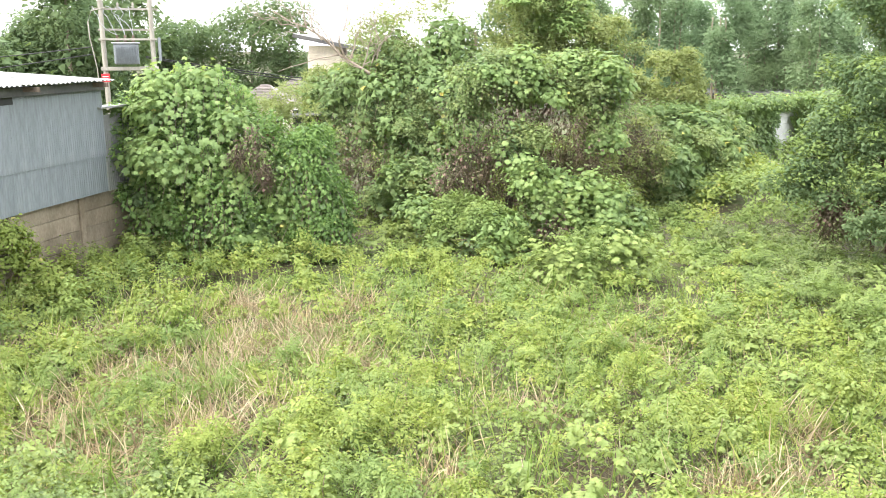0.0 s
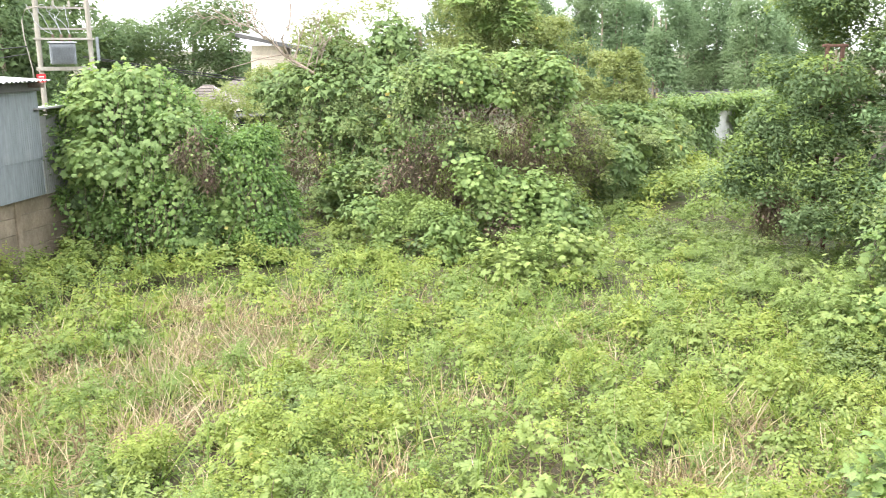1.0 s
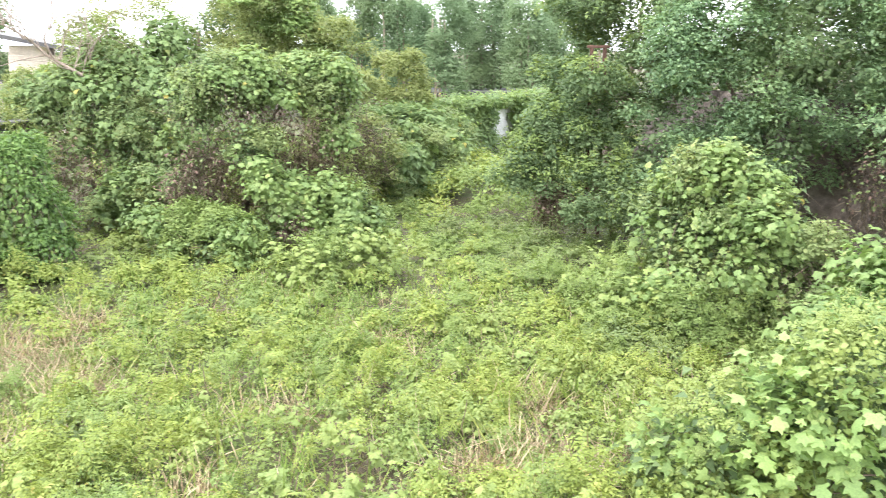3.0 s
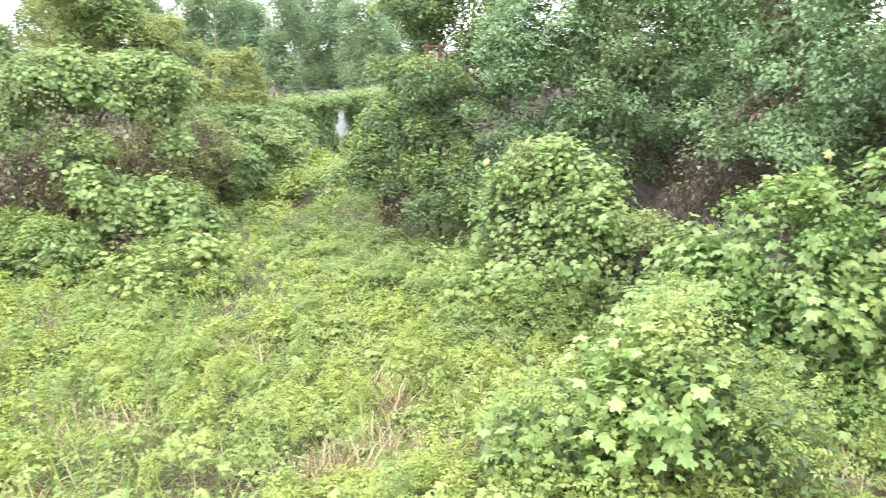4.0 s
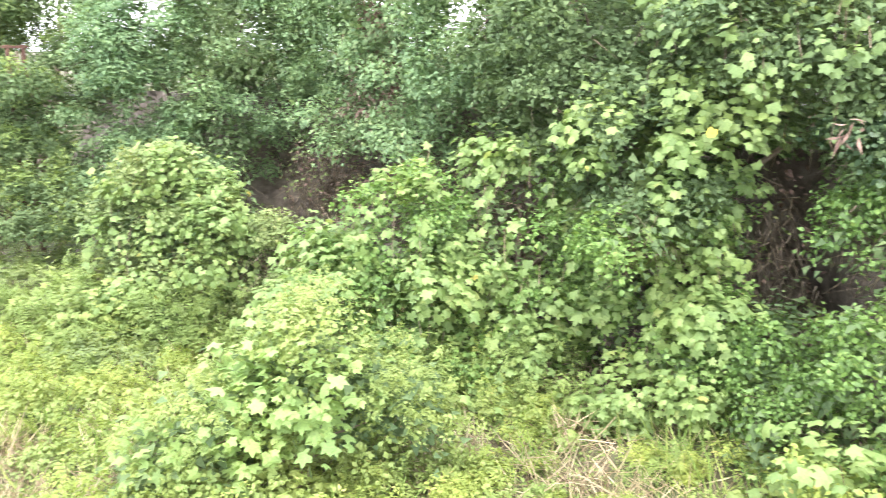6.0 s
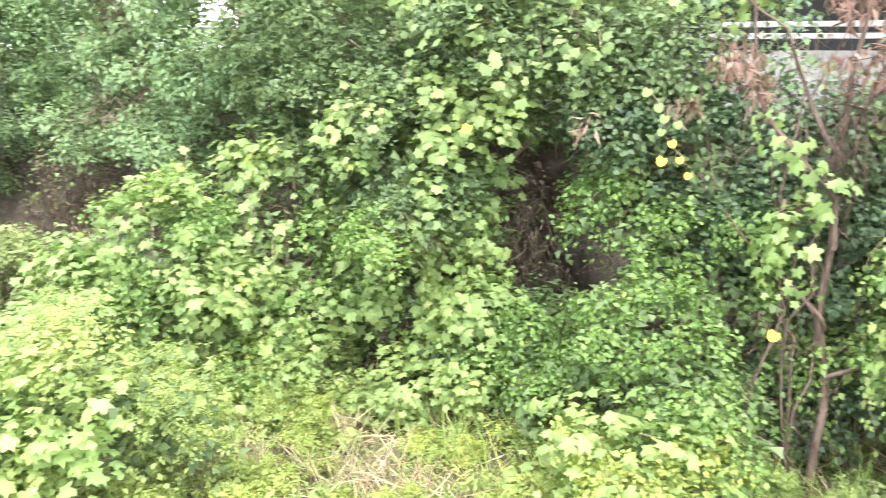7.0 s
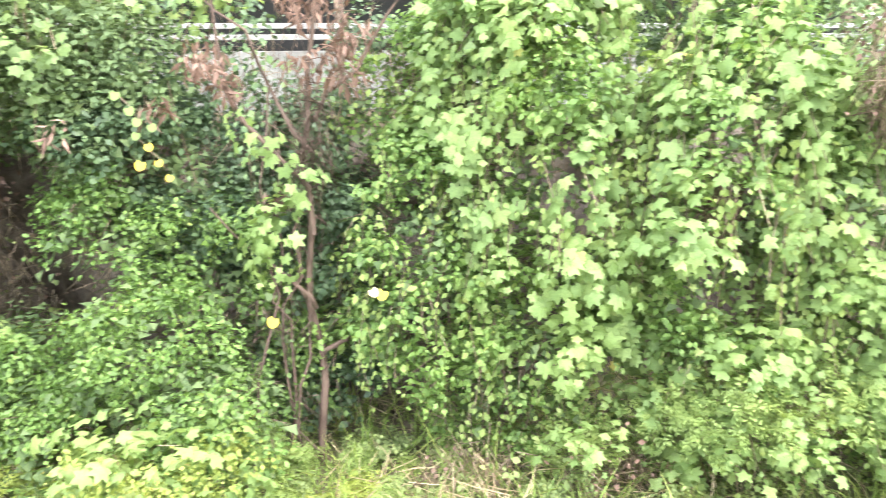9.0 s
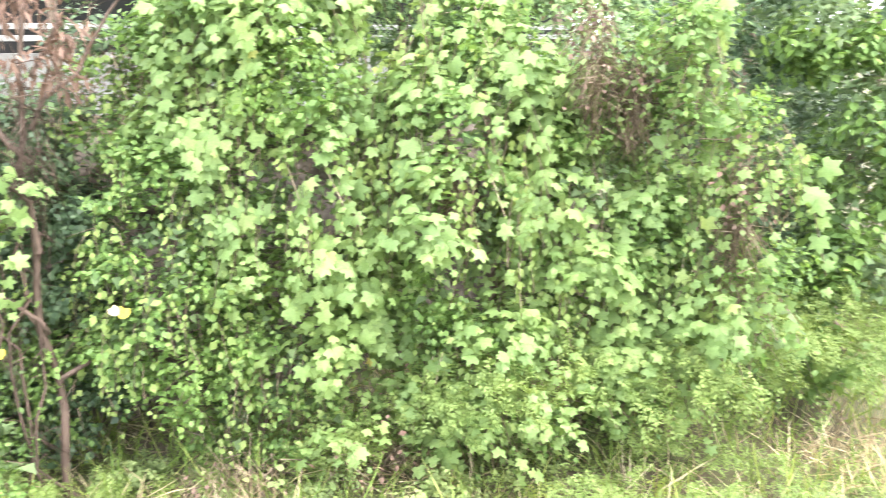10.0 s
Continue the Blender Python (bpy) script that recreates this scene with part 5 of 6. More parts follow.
plant("hedge_tree", J, "tall hedge tree with mixed small and lobed leaves", W_TREE, [
    ("leaves", M_DEEP, CHIP, 42000, 0.105, {}), ("creeper_leaves", M_VINE_DARK, LOBED, 900, 0.165, dict(per=7, droop=0.9, lobes=J[1:3])), ("creeper_leaves", M_VINE, LOBED, 1900, 0.165, dict(per=7, droop=0.9, cut=-0.5, lobes=[(12.1, 5.3, 3.7, 1.0, 1.3, 1.5), (12.5, 4.3, 5.2, 1.2, 1.0, 1.4)]))],
    ((12.9, 4.6, 0), [(12.8, 4.6, 6.8), (12.9, 6.8, 6.2), (12.6, 1.8, 6.2)], 0.12, M_BARK), 700, inner=900, group="hedge",
    hang=[("hanging_creeper", M_VINE_DARK, LOBED, 40, 0.17, 0.8, J[1:3])])
K = [(11.1, 1.3, 1.4, 1.0, 1.2, 1.4), (12.1, 3.13, 0.96, 0.97, 0.97, 1.19), (11.12, 2.48, 0.21, 0.97, 0.97, 1.19), (10.2, 0.5, 0.8, 0.8, 0.8, 1.1), (11.8, 1.6, 3.0, 0.6, 0.95, 1.0), (11.7, 0.2, 2.3, 0.7, 0.8, 1.4), (11.6, -0.3, 1.0, 0.7, 0.7, 1.1), (12.09, 2.12, 2.95, 0.41, 0.4, 0.94)]
plant("hedge_bush", K, "fresh green small-leaved bush in the hedge", W_BUSH, [
    ("small_leaves", M_FRESH, KITE, 17000, 0.084, dict(jitter=1.1))], ((11.2, 1.2, 0), [(11.2, 1.2, 2.6), (10.4, 0.6, 1.6)], 0.05, M_BARK), 700, inner=500, group="hedge")
plant("creeper_skirt", [(11.3, 5.6, 0.3, 0.7, 1.0, 0.75), (11.5, 4.2, 0.3, 0.6, 0.8, 0.6), (10.2, 7.2, 0.3, 0.7, 0.8, 0.7), (10.9, 6.4, 0.4, 0.6, 0.7, 0.8)], "low creeper spreading at the foot of the hedge", W_BUSH, [
    ("small_leaves", M_WEED_GREEN, SPRIG, 1500, 0.15, {}), ("creeper_leaves", M_VINE, PALM, 900, 0.15, dict(per=6, upward=0.5, cut=-0.4))], None, 60)
plant("creeper_skirt", [(9.64, -4.41, 0.74, 0.75, 0.6, 0.45), (8.76, -5.61, 0.92, 0.73, 0.6, 0.55), (8.19, -6.73, 1.0, 0.73, 0.7, 0.66), (7.72, -7.84, 1.21, 0.74, 0.7, 0.63), (7.67, -9.49, 1.26, 0.71, 0.8, 0.55), (7.57, -11.18, 1.37, 0.84, 0.8, 0.54)], "low weeds and creeper at the foot of the hedge's end", W_BUSH, [
    ("small_leaves", M_WEED_GREEN, SPRIG, 3600, 0.15, {}), ("creeper_leaves", M_VINE_PALE, PALM, 900, 0.15, dict(per=6, upward=0.5, cut=-0.2))], None, 80)
plant("castor_clump", [(9.0, 1.4, 0.7, 0.75, 0.75, 0.9), (9.4, 0.6, 0.5, 0.5, 0.5, 0.7)], "low clump of pale star-shaped leaves", W_BUSH, [
    ("big_leaves", M_VINE, PALM, 480, 0.20, dict(per=6, upward=0.6, tuft=None)), ("small_leaves", M_WEED, KITE, 3600, 0.07, {})], None, 80)
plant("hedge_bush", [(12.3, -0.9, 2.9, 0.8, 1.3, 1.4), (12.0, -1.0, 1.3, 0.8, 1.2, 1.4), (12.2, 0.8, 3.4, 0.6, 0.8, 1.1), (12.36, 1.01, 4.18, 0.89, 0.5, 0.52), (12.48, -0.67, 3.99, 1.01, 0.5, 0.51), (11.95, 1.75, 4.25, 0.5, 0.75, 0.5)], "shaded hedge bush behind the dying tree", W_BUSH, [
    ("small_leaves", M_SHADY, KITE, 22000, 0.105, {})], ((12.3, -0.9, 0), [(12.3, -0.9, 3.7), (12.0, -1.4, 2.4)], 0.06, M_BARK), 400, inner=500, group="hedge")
for lobes, count, label in (([(-4.55, 21.0, 3.0, 0.3, 0.2, 0.75), (-4.4, 21.25, 2.4, 0.2, 0.2, 0.4), (-5.0, 21.15, 2.9, 0.2, 0.2, 0.35)], 230, "brown dead creeper hanging on the overgrown bush"),
                            ([(-3.1, 27.9, 1.6, 0.7, 0.4, 1.6), (-2.3, 27.6, 1.2, 0.5, 0.4, 1.2)], 450, "dark dry stems in the hollow between the bushes"),
                            ([(1.25, 24.1, 2.1, 1.15, 0.6, 1.1), (0.3, 23.9, 1.6, 0.7, 0.5, 1.2), (2.4, 24.3, 2.4, 0.8, 0.5, 1.4), (3.6, 24.7, 2.5, 0.95, 0.6, 1.3), (2.3, 25.3, 3.0, 1.3, 0.5, 1.0), (1.2, 24.6, 1.2, 1.4, 0.8, 1.6), (3.7, 25.2, 1.4, 1.0, 0.8, 1.5)], 2600, "dead brown creeper stems under the buried tree"),
                            ([(3.1, 22.8, 0.6, 0.5, 0.35, 0.7)], 320, "dry brown stems at the foot of the mound"),
                            ([(9.95, 21.4, 1.4, 0.6, 0.4, 0.65)], 500, "dry brown stems under the drooping tree"),
                            ([(8.15, -6.75, 5.3, 0.2, 0.35, 0.9), (8.0, -7.2, 4.9, 0.2, 0.25, 0.7), (7.05, -8.1, 3.3, 0.2, 0.2, 1.0), (8.9, -5.2, 3.9, 0.15, 0.15, 0.7)], 520, "dead brown stems showing through the pale creeper"),
                            ([(14.1, 8.6, 2.0, 0.4, 1.0, 1.0), (14.6, 11.4, 2.2, 0.5, 1.6, 1.2), (14.9, 14.5, 2.2, 0.5, 1.6, 1.2), (13.9, 9.4, 1.6, 0.35, 1.4, 1.2)], 1700, "roots and dead stems hanging down the earth bank"),
                            ([(12.7, 3.4, 2.6, 0.35, 0.5, 1.2), (12.8, 3.1, 1.6, 0.3, 0.5, 0.9)], 230, "dry vines hanging in the hollow of the hedge"),
                            ([(9.5, -2.6, 0.35, 0.4, 0.9, 0.4), (9.2, -4.2, 0.3, 0.4, 0.9, 0.35)], 150, "dry stems along the foot of the hedge")):
    L = np.asarray(lobes)
    dc = thing("dead_creeper", (L[0, 0], L[0, 1], 0), label, "creeper")
    tagged(part_np("stem_tangle", *twigs(lobes, int(count * 1.7), 0.5, 0.009, 1.8), M_TWIG, dc), kind="stuff")
    part_np("clinging_leaves", *crown(lobes, int(count * 0.5), 0.10, KITE, 5, 0.25, droop=0.8, back=0.2, shell=0.5), M_BUSH, dc)
    tagged(part_np("dead_leaves", *crown(lobes, count * 2 // 3, 0.085, KITE, 6, 0.2, droop=1.3, back=0.8), M_DEAD, dc), kind="stuff")
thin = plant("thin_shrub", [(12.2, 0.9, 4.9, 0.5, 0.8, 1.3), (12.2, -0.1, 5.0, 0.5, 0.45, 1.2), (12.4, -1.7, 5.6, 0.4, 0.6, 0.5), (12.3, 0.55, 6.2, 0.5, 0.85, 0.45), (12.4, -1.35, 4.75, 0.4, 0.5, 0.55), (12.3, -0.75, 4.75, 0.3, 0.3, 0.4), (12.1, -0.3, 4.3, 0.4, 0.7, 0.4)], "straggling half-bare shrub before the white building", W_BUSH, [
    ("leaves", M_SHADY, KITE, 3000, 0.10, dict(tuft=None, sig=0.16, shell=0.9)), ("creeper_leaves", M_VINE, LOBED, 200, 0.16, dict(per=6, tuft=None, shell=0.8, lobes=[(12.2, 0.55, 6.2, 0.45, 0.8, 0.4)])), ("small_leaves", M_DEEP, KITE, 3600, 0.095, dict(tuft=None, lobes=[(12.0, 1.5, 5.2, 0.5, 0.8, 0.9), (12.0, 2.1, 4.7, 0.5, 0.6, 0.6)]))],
    ((12.2, 0.2, 0), [(12.2, 0.3, 6.2), (12.2, 1.2, 5.8), (12.3, -1.0, 6.2), (12.2, 0.7, 5.4), (12.3, -0.5, 5.6)], 0.035, M_VINEBARK), 500, hang=[("hanging_growth", M_SHRUB, KITE, 30, 0.11, 1.0, None)])
trunk_t = thing("dead_tree", (10.8, -0.7, 0), "thin brown vine-wrapped dying tree in the hedge", "tree")
part_np("trunk", *tube(bent((10.8, -0.75, 0), (11.3, -0.9, 6.9), 14, 0.10, 5), np.linspace(0.058, 0.022, 14), 8), M_VINEBARK, trunk_t, "", True)
part_np("trunk", *tube(np.array([(10.8, -0.75, 3.2), (10.85, -0.72, 3.8), (10.88, -0.35, 4.2), (10.9, 0.05, 4.65), (10.92, 0.22, 5.05), (10.95, 0.3, 5.6), (11.0, 0.35, 6.3)]), np.linspace(0.038, 0.015, 7), 7), M_VINEBARK, trunk_t, "", True)
for n, (a, b) in enumerate((((11.1, -0.8, 4.2), (11.4, 0.6, 6.3)), ((11.15, -0.85, 4.6), (11.0, -2.2, 6.4)), ((10.9, -0.75, 2.2), (10.8, 0.5, 3.6)), ((10.85, -0.8, 1.6), (10.6, -2.0, 3.0)), ((11.2, -0.9, 5.2), (11.0, -1.6, 7.0)))):
    part_np("limb", *tube(bent(a, b, 7, 0.12, 70 + n), np.linspace(0.035, 0.01, 7), 6), M_VINEBARK, trunk_t, "", True)
for bunch, count in (([(10.89, 0.45, 5.33, 0.2, 0.24, 0.26), (10.9, 0.3, 5.05, 0.15, 0.2, 0.15)], 60), ([(10.87, -0.77, 5.99, 0.2, 0.3, 0.34)], 46), ([(10.82, -1.29, 5.6, 0.2, 0.2, 0.3), (10.84, -1.2, 5.15, 0.15, 0.2, 0.15)], 52),
                     ([(10.95, 1.02, 4.75, 0.15, 0.16, 0.1)], 12), ([(10.86, -0.85, 5.3, 0.15, 0.3, 0.2)], 22), ([(10.9, 2.2, 4.55, 0.1, 0.12, 0.1)], 6), ([(10.88, -0.35, 3.65, 0.1, 0.14, 0.16)], 14)):
    tagged(part_np("dead_leaves", *crown(bunch, count * 3, 0.19, SLIM, 6, 0.10, droop=1.4, back=0.9, upward=0.1, jitter=1.4), M_DEAD, trunk_t, "withered pinkish-brown leaf bunch"), kind="stuff")
part_np("vine_leaves", *crown([(10.8, 0.04, 4.7, 0.12, 0.2, 0.5), (10.75, -0.2, 4.2, 0.12, 0.2, 0.3), (10.72, -0.6, 3.8, 0.2, 0.3, 0.3), (10.7, -0.3, 3.0, 0.35, 0.4, 0.7)], 150, 0.18, PALM, 5, 0.13, droop=1.0, upward=0.15), M_VINE_PALE, trunk_t)
strand = bent((10.74, 1.46, 5.0), (10.72, 0.98, 4.12), 9, 0.05, 8)
part_np("hanging_stem", *tube(strand, np.full(9, 0.006), 4), M_TWIG, trunk_t)
for n in range(9):
    place = strand[n:n + 1] + np.random.default_rng(n).normal(0, 0.05, (1, 3)) + [[-0.06, 0, 0]]
    part_np("yellow_leaf", *scatter(ROUND, place, np.array([[-1.0, 0.1, 0.4]]), np.array([[0.0, 0.3 * (-1) ** n, -1.0]]), np.array([0.128 - 0.004 * n]) * (1.3 if n == 6 else 1)), M_YELLOW if n > 4 else M_VINE, trunk_t)
for n, (a, b, c) in enumerate(((11.0, 3.85, 4.5), (10.2, -0.2, 2.32), (10.05, -1.52, 2.62))):
    part_np("orange_leaf", *scatter(ROUND, np.array([[a, b, c]]), np.array([[-1.0, 0, 0.3]]), np.array([[0.0, 0.4, -1.0]]), np.array([0.15])), M_YELLOW, trunk_t)
for n in range(4):
    a0 = np.array([10.7 + 0.08 * n, -0.95 + 0.35 * n, 0.0])
    part_np("climbing_stem", *tube(bent(a0, a0 + [0.4, 0.5 - 0.3 * n, 3.6 + 0.5 * n], 10, 0.16, 120 + n), np.linspace(0.022, 0.01, 10), 5), M_VINEBARK, trunk_t, "", True)
part_np("pale_leaf", *scatter(ROUND, np.array([[10.0, -1.36, 2.66]]), np.array([[-1.0, 0, 0.5]]), np.array([[0.0, -0.5, -1.0]]), np.array([0.13])), M_STRAW, trunk_t, "bleached pale leaf")
tagged(part_np("stem_tangle", *twigs([(10.9, -0.5, 2.0, 0.4, 0.8, 2.2), (10.95, -0.8, 4.4, 0.2, 0.25, 1.2)], 240, 0.6, 0.007, 1.3), M_VINEBARK, trunk_t), kind="stuff")
O = [(11.0, -2.3, 2.3, 1.0, 1.1, 2.4), (10.7, -3.9, 3.6, 1.2, 1.4, 3.3), (10.6, -3.55, 1.2, 0.95, 1.15, 1.45), (11.4, -3.05, 5.3, 1.0, 0.75, 1.5), (12.2, -1.95, 4.4, 0.6, 0.75, 0.95), (11.76, -2.38, 5.31, 0.6, 0.6, 0.55)]
plant("hedge_bush", O, "hedge tree draped with bright lobed creeper", W_BUSH, [
    ("small_leaves", M_FRESH, KITE, 22000, 0.098, {}), ("creeper_leaves", M_VINE_PALE, PALM, 3100, 0.185, dict(per=7, droop=0.9, lobes=O[1:2] + O[3:4] + [(10.45, -4.1, 1.6, 0.9, 0.9, 1.3)]))],
    ((10.9, -3.2, 0), [(10.9, -3.4, 5.8), (11, -2.2, 4.4), (11.4, -3.0, 6.4)], 0.09, M_BARK), 1300, inner=400, group="hedge",
    hang=[("hanging_creeper", M_VINE_PALE, PALM, 100, 0.21, 0.9, O[1:2] + O[3:4]), ("hanging_growth", M_WEED_GREEN, KITE, 300, 0.105, 0.6, None)])
plant("hedge_tree", [(14.8, 8.2, 5.2, 1.1, 1.8, 2.2), (14.8, 5.0, 5.2, 1.1, 2.0, 2.2), (14.7, 2.4, 5.0, 1.0, 1.2, 2.1)], "leafy trees between the hedge and the white building", W_TREE, [
    ("leaves", M_DEEP, CHIP, 18000, 0.13, {})], ((14.9, 5.0, 0), [(14.8, 5, 6.4), (14.8, 8, 6.4), (14.7, 2.6, 6)], 0.12, M_BARK), 200, inner=400, group="hedge")
plant("hedge_tree", [(12.8, -4.8, 5.6, 1.3, 1.6, 2.3), (12.0, -7.6, 5.6, 1.4, 1.6, 2.6), (12.2, -9.6, 4.0, 1.4, 1.5, 2.6), (11.4, -5.9, 6.5, 1.2, 1.6, 1.0), (10.9, -7.6, 6.5, 0.9, 1.0, 0.9), (9.59, -7.86, 6.08, 0.89, 0.8, 0.52)], "tall dark tree rising behind the hedge", W_TREE, [
    ("leaves", M_SHRUB, CHIP, 34000, 0.11, {})], ((12.6, -6.4, 0), [(12.6, -6.2, 6.8), (12.2, -7.8, 6.2), (12.2, -9.4, 5)], 0.12, M_BARK), 300, inner=700, group="hedge")
P = [(9.6, -5.9, 3.2, 1.2, 1.3, 3.4), (9.0, -7.2, 2.4, 1.0, 1.1, 2.8), (9.3, -6.0, 1.1, 0.95, 1.05, 1.4), (8.5, -8.2, 1.2, 0.8, 0.8, 1.6), (8.2, -8.2, 4.4, 0.7, 0.7, 1.5), (7.9, -8.4, 2.8, 0.7, 0.7, 1.3), (7.72, -7.84, 5.1, 0.48, 0.5, 1.09), (7.27, -8.52, 3.93, 0.63, 0.6, 0.84), (7.47, -8.61, 2.27, 0.73, 0.6, 0.81)]
plant("hedge_bush", P, "end of the hedge under a cloak of pale creeper leaves", W_BUSH, [
    ("small_leaves", M_FRESH, KITE, 20000, 0.098, {}), ("creeper_leaves", M_VINE_PALE, PALM, 4200, 0.188, dict(per=7, droop=1.0))],
    ((9.4, -6.2, 0), [(9.5, -6.0, 6.0), (9.0, -7.2, 4.6), (8.6, -8, 2.4)], 0.09, M_BARK), 1500, inner=400, group="hedge",
    hang=[("hanging_creeper", M_VINE_PALE, PALM, 150, 0.22, 1.2, None), ("hanging_growth", M_WEED_GREEN, KITE, 360, 0.105, 0.7, None)])
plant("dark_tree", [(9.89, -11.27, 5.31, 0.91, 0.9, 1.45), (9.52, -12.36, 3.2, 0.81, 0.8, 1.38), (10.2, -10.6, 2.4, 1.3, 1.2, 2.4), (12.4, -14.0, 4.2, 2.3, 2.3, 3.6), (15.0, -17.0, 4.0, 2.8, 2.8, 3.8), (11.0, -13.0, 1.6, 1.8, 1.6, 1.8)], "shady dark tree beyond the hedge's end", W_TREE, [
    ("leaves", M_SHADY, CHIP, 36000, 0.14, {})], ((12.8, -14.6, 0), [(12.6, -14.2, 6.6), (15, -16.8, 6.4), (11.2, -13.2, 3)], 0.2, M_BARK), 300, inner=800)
plant("broadleaf_tree", [(8.65, -11.76, 5.68, 0.68, 0.8, 0.98), (7.82, -12.09, 4.45, 0.83, 0.9, 1.04), (8.22, -12.06, 3.35, 0.87, 0.8, 0.87), (7.9, -11.8, 2.16, 1.03, 0.8, 0.82), (9.0, -11.0, 0.8, 1.2, 1.0, 1.4)], "bright tree with drooping broad leaves", W_TREE, [
    ("leaves", M_FRESH, OVAL, 5600, 0.17, dict(droop=1.2, per=8, tuft=(0.3, 0.5)))], ((8.7, -12.9, 0), [(8.7, -12.7, 6), (8.2, -12.7, 3.4)], 0.07, M_BARK), 150, inner=600)

plant("dark_tree", [(18.6, 17.6, 4.4, 1.8, 1.8, 3.6), (18.4, 20.8, 4.2, 1.8, 1.8, 3.4), (19.2, 24.6, 4.2, 2.0, 2.0, 3.4)], "shady trees behind the bank", W_TREE, [
    ("leaves", M_DEEP, CHIP, 18000, 0.21, {})], ((18.8, 20.6, 0), [(18.8, 20.6, 6.6), (18.6, 17.6, 6.2), (19.2, 24.4, 6)], 0.16, M_BARK), 200, inner=2400)
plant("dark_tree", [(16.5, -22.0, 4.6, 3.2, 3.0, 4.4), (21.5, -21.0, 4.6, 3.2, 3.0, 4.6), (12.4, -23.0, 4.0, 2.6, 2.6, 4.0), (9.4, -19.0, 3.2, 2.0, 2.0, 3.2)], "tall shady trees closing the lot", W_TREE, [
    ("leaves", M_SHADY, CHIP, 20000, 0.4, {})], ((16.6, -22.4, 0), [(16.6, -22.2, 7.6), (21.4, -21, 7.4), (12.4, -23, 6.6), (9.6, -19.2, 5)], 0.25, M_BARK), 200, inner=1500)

# ---- earth bank and the pale building behind the hedge ----
bs, bz = np.meshgrid(np.linspace(0, 1, 240), np.linspace(0, 1, 34))
line = np.array([(13.0, -11.0), (12.9, -2.0), (13.2, 4.5), (14.2, 8.5), (15.0, 12.0), (15.3, 16.0), (15.0, 20.0), (14.6, 26.0)])
lt = np.linspace(0, 1, len(line))
bx = np.interp(bs.ravel(), lt, line[:, 0]) + bz.ravel() ** 1.5 * 1.2
by = np.interp(bs.ravel(), lt, line[:, 1])
bp = np.stack([bx, by, bz.ravel() * 4.3 - 0.1], 1)
bp[:, 0] += 1.1 * np.exp(-(((by - 3.5) / 0.9) ** 2))  # a hollow washed into the bank
bp[:, 0] += 0.24 * lumps(bp, 1.6) + 0.13 * lumps(bp, 4.5) + 0.05 * lumps(bp, 11.0)
ii, jj = np.meshgrid(np.arange(239), np.arange(33))
q = (ii + jj * 240).ravel()
tagged(part_np("earth_bank", bp, np.stack([q, q + 1, q + 241, q + 240], 1), M_BANK, None, "bare brown earth bank under the hedge", True), category="bank", kind="structure")
house = thing("white_building", (20.0, -1.0, 0), "long white building half hidden behind the hedge", "building")
part("wall", box_bm((0.25, 27, 4.3), Matrix.Translation((17.4, -1.0, 2.15)), 0.01), M_CONC, house, "stained lower wall")
part("upper_wall", box_bm((0.2, 27, 1.15), Matrix.Translation((17.4, -1.0, 4.88)), 0.01), M_RAIL, house, "white upper wall, greyed for the shade under the eave")
part("wall", box_bm((8.0, 0.25, 5.4), Matrix.Translation((21.5, -14.5, 2.7)), 0.01), M_CONC, house)
# black sheet set behind the rail to darken the open storey like shade
part("shadow_gap", box_bm((0.1, 27, 2.3), Matrix.Translation((18.6, -1.0, 6.2)), 0.01), M_BLACK, house, "black sheet for the shade inside the open storey")
part("floor_slab", box_bm((1.3, 27, 0.1), Matrix.Translation((18.0, -1.0, 4.98)), 0.01), M_CONC, house)
for z in (5.70, 5.90):
    part("fascia", box_bm((0.06, 27.6, 0.10), Matrix.Translation((16.5, -1.0, z)), 0.01), M_RAIL, house, "white painted fascia board")
part("soffit", box_bm((2.4, 27.4, 0.04), Matrix.Translation((17.6, -1.0, 7.36)), 0.005), M_DARKROOF, house)
part("roof", box_bm((5.6, 28, 0.1), Matrix.Translation((19.1, -1.0, 8.4)) @ Matrix.Rotation(radians(-20), 4, "Y"), 0.01), M_DARKROOF, house)
for k in range(7):
    yy = -12.6 + 3.6 * k
    part("column", box_bm((0.16, 0.16, 7.2), Matrix.Translation((16.65, yy, 3.6)), 0.01), M_BARK, house)
    win = part("window", box_bm((0.08, 1.5, 1.2), Matrix.Translation((17.25, yy + 1.6, 3.6)), 0.01), M_BARK, house)
    part("pane", box_bm((0.05, 1.34, 1.04), Matrix.Translation((17.21, yy + 1.6, 3.6)), 0.005), M_GLASSDARK, win)

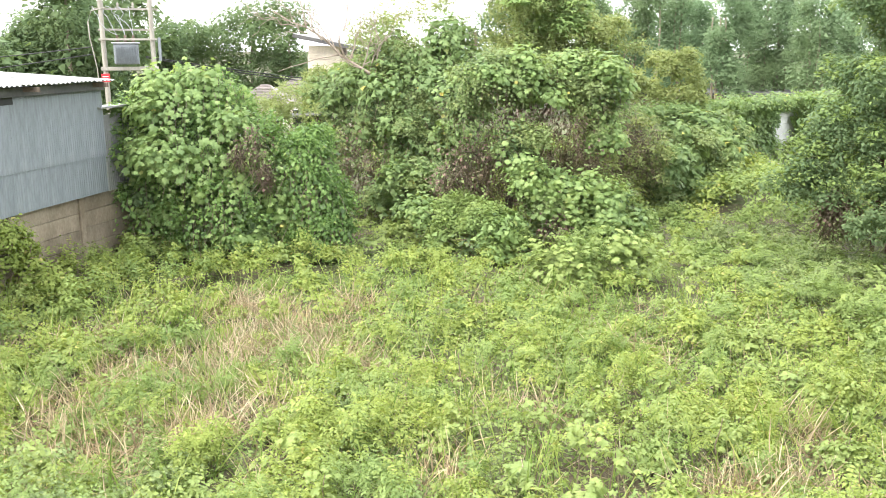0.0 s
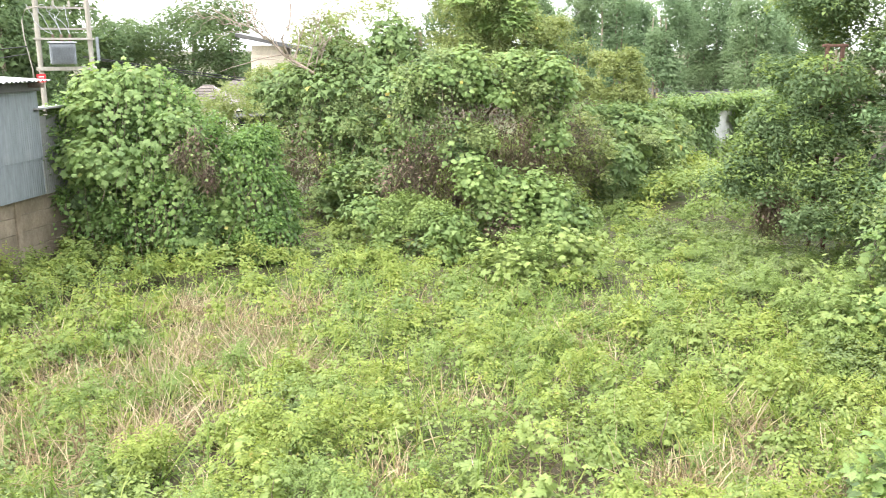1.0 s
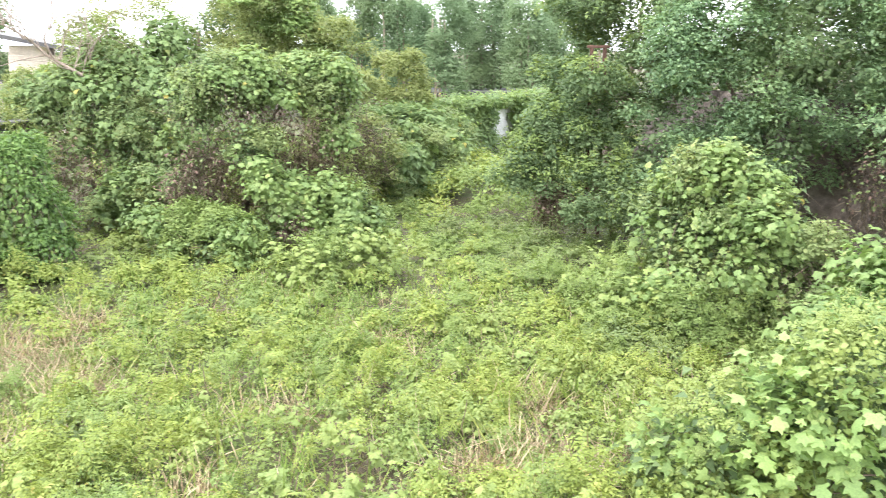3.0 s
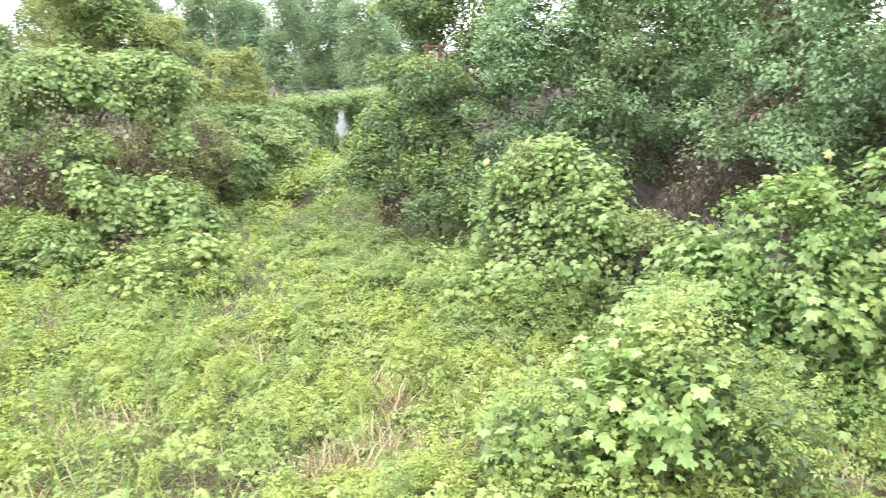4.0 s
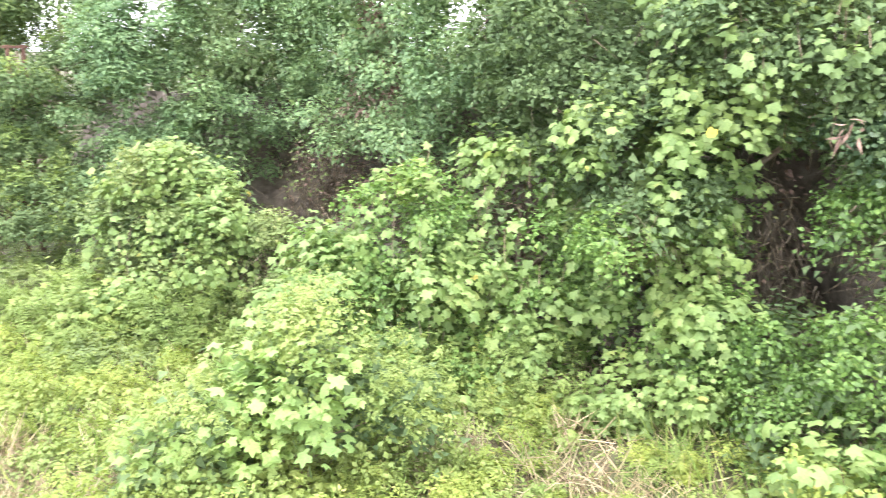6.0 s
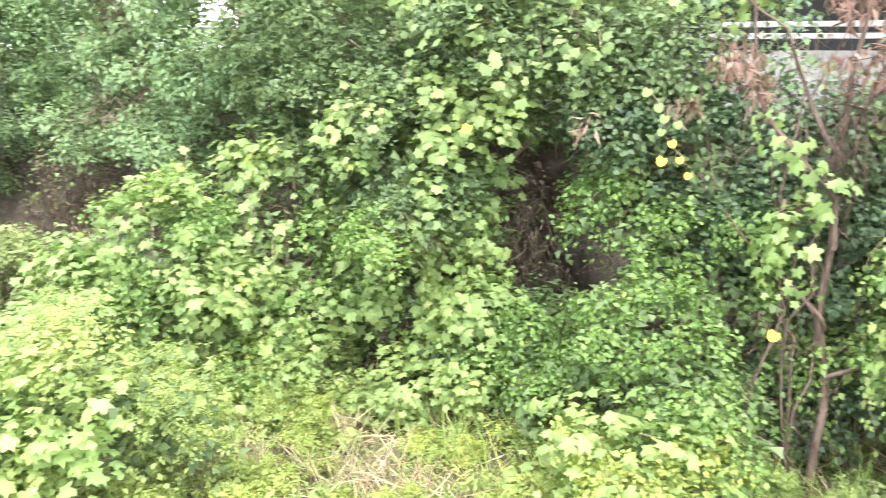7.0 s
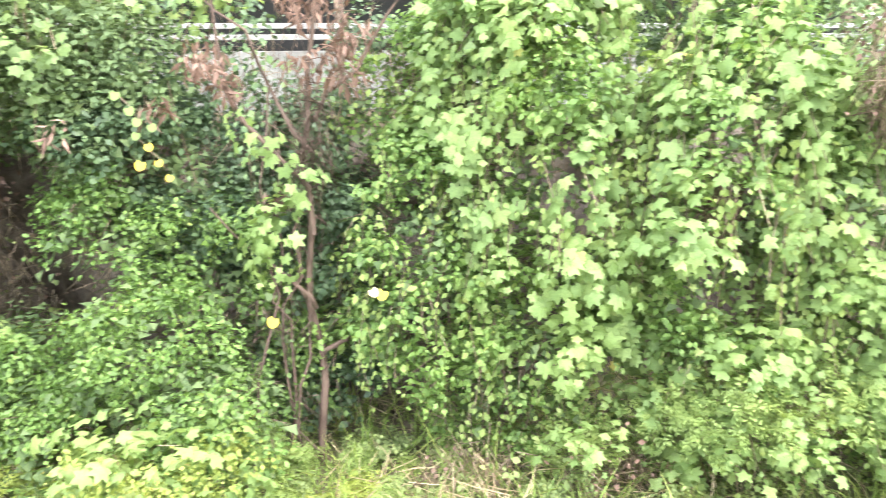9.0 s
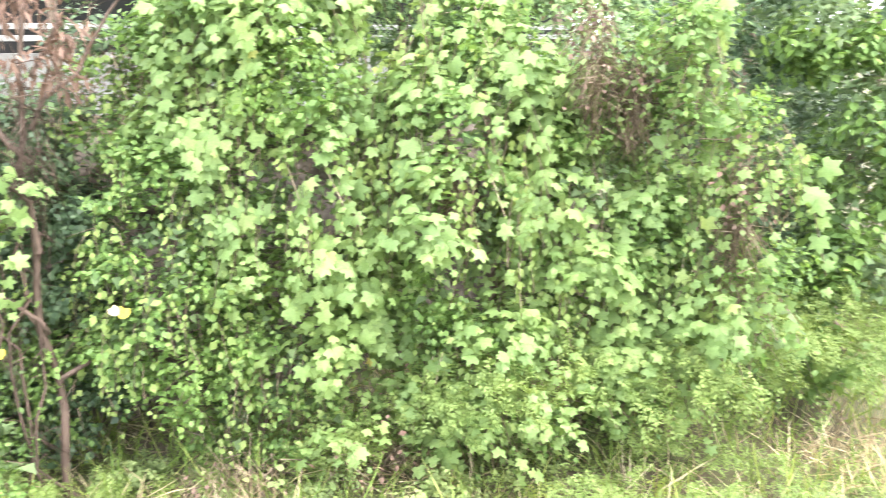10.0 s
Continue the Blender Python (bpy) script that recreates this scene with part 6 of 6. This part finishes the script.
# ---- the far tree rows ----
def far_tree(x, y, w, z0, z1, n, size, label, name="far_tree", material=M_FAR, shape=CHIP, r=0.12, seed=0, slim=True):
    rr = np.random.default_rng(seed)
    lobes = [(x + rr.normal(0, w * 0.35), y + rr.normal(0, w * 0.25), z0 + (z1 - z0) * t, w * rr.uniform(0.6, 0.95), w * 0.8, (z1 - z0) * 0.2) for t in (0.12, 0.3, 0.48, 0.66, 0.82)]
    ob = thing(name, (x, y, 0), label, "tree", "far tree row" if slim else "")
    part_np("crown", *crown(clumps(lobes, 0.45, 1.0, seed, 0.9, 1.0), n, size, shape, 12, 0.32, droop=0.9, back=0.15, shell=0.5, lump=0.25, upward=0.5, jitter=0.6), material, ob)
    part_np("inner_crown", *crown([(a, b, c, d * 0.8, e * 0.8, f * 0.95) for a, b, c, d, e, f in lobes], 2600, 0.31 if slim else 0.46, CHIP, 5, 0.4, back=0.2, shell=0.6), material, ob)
    for k in range(3 if slim else 1):
        a = rr.normal(0, w * 0.3, 2) if slim else (0, 0)
        part_np("trunk", *tube(bent((x + a[0], y + a[1], 0), (x + a[0] * 1.2, y + a[1], z1 * 0.8), 6, 0.08, seed + k), np.linspace(r, r * 0.4, 6), 6), M_PALEBARK, ob, "", True)


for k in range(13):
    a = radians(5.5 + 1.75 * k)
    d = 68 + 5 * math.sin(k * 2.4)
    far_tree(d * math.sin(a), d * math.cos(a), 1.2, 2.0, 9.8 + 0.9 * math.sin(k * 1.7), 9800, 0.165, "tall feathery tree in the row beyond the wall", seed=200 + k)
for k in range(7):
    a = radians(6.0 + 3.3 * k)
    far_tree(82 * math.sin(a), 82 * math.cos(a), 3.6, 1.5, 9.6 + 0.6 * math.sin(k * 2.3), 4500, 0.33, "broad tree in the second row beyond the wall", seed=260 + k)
for k, (a, d, w, z0, z1) in enumerate(((-28.5, 49, 2.4, 1.2, 5.2), (-26.6, 53, 2.4, 1.2, 5.5), (-24.0, 53, 2.2, 1.5, 7.2), (-21.6, 54, 1.8, 1.5, 8.0), (-27.5, 52, 2.6, 1.2, 5.4), (-25.2, 55, 2.4, 1.2, 6.4), (-22.8, 50, 1.8, 1.5, 10.0), (-20.6, 58, 2.2, 1.5, 8.8), (-29.8, 50, 2.6, 1.2, 5.6))):
    a = radians(a)
    far_tree(d * math.sin(a), d * math.cos(a), w, z0, z1, 11000, 0.15, "dark green tall tree behind the shed", "tall_tree", M_DEEP, CHIP, 0.16, 300 + k, False)
for k, (a, d, w, z0, z1) in enumerate(((-17.5, 78, 3.4, 1, 7.6), (-15.2, 84, 4.0, 1, 8.6), (-12.2, 82, 4.6, 1, 10.0), (-9.8, 80, 3.6, 1, 8.6), (-19.8, 76, 3.2, 1, 6.8), (-6.5, 84, 3.6, 1, 6.2), (4, 80, 3.6, 1, 9))):
    a = radians(a)
    far_tree(d * math.sin(a), d * math.cos(a), w, z0, z1, 11000, 0.20, "round-topped dark tree in the distance", "round_tree", M_DEEP, CHIP, 0.2, 330 + k, False)
low = thing("far_building", (26, 62, 0), "low pale building under the far trees", "building")
part("wall", box_bm((26, 5, 2.0), Matrix.Translation((24, 64, 1.0)) @ Matrix.Rotation(radians(-20), 4, "Z"), 0.02), M_CONC, low)
part("roof", box_bm((27, 6.4, 0.25), Matrix.Translation((24, 64, 2.1)) @ Matrix.Rotation(radians(-20), 4, "Z"), 0.02), M_DARKROOF, low)
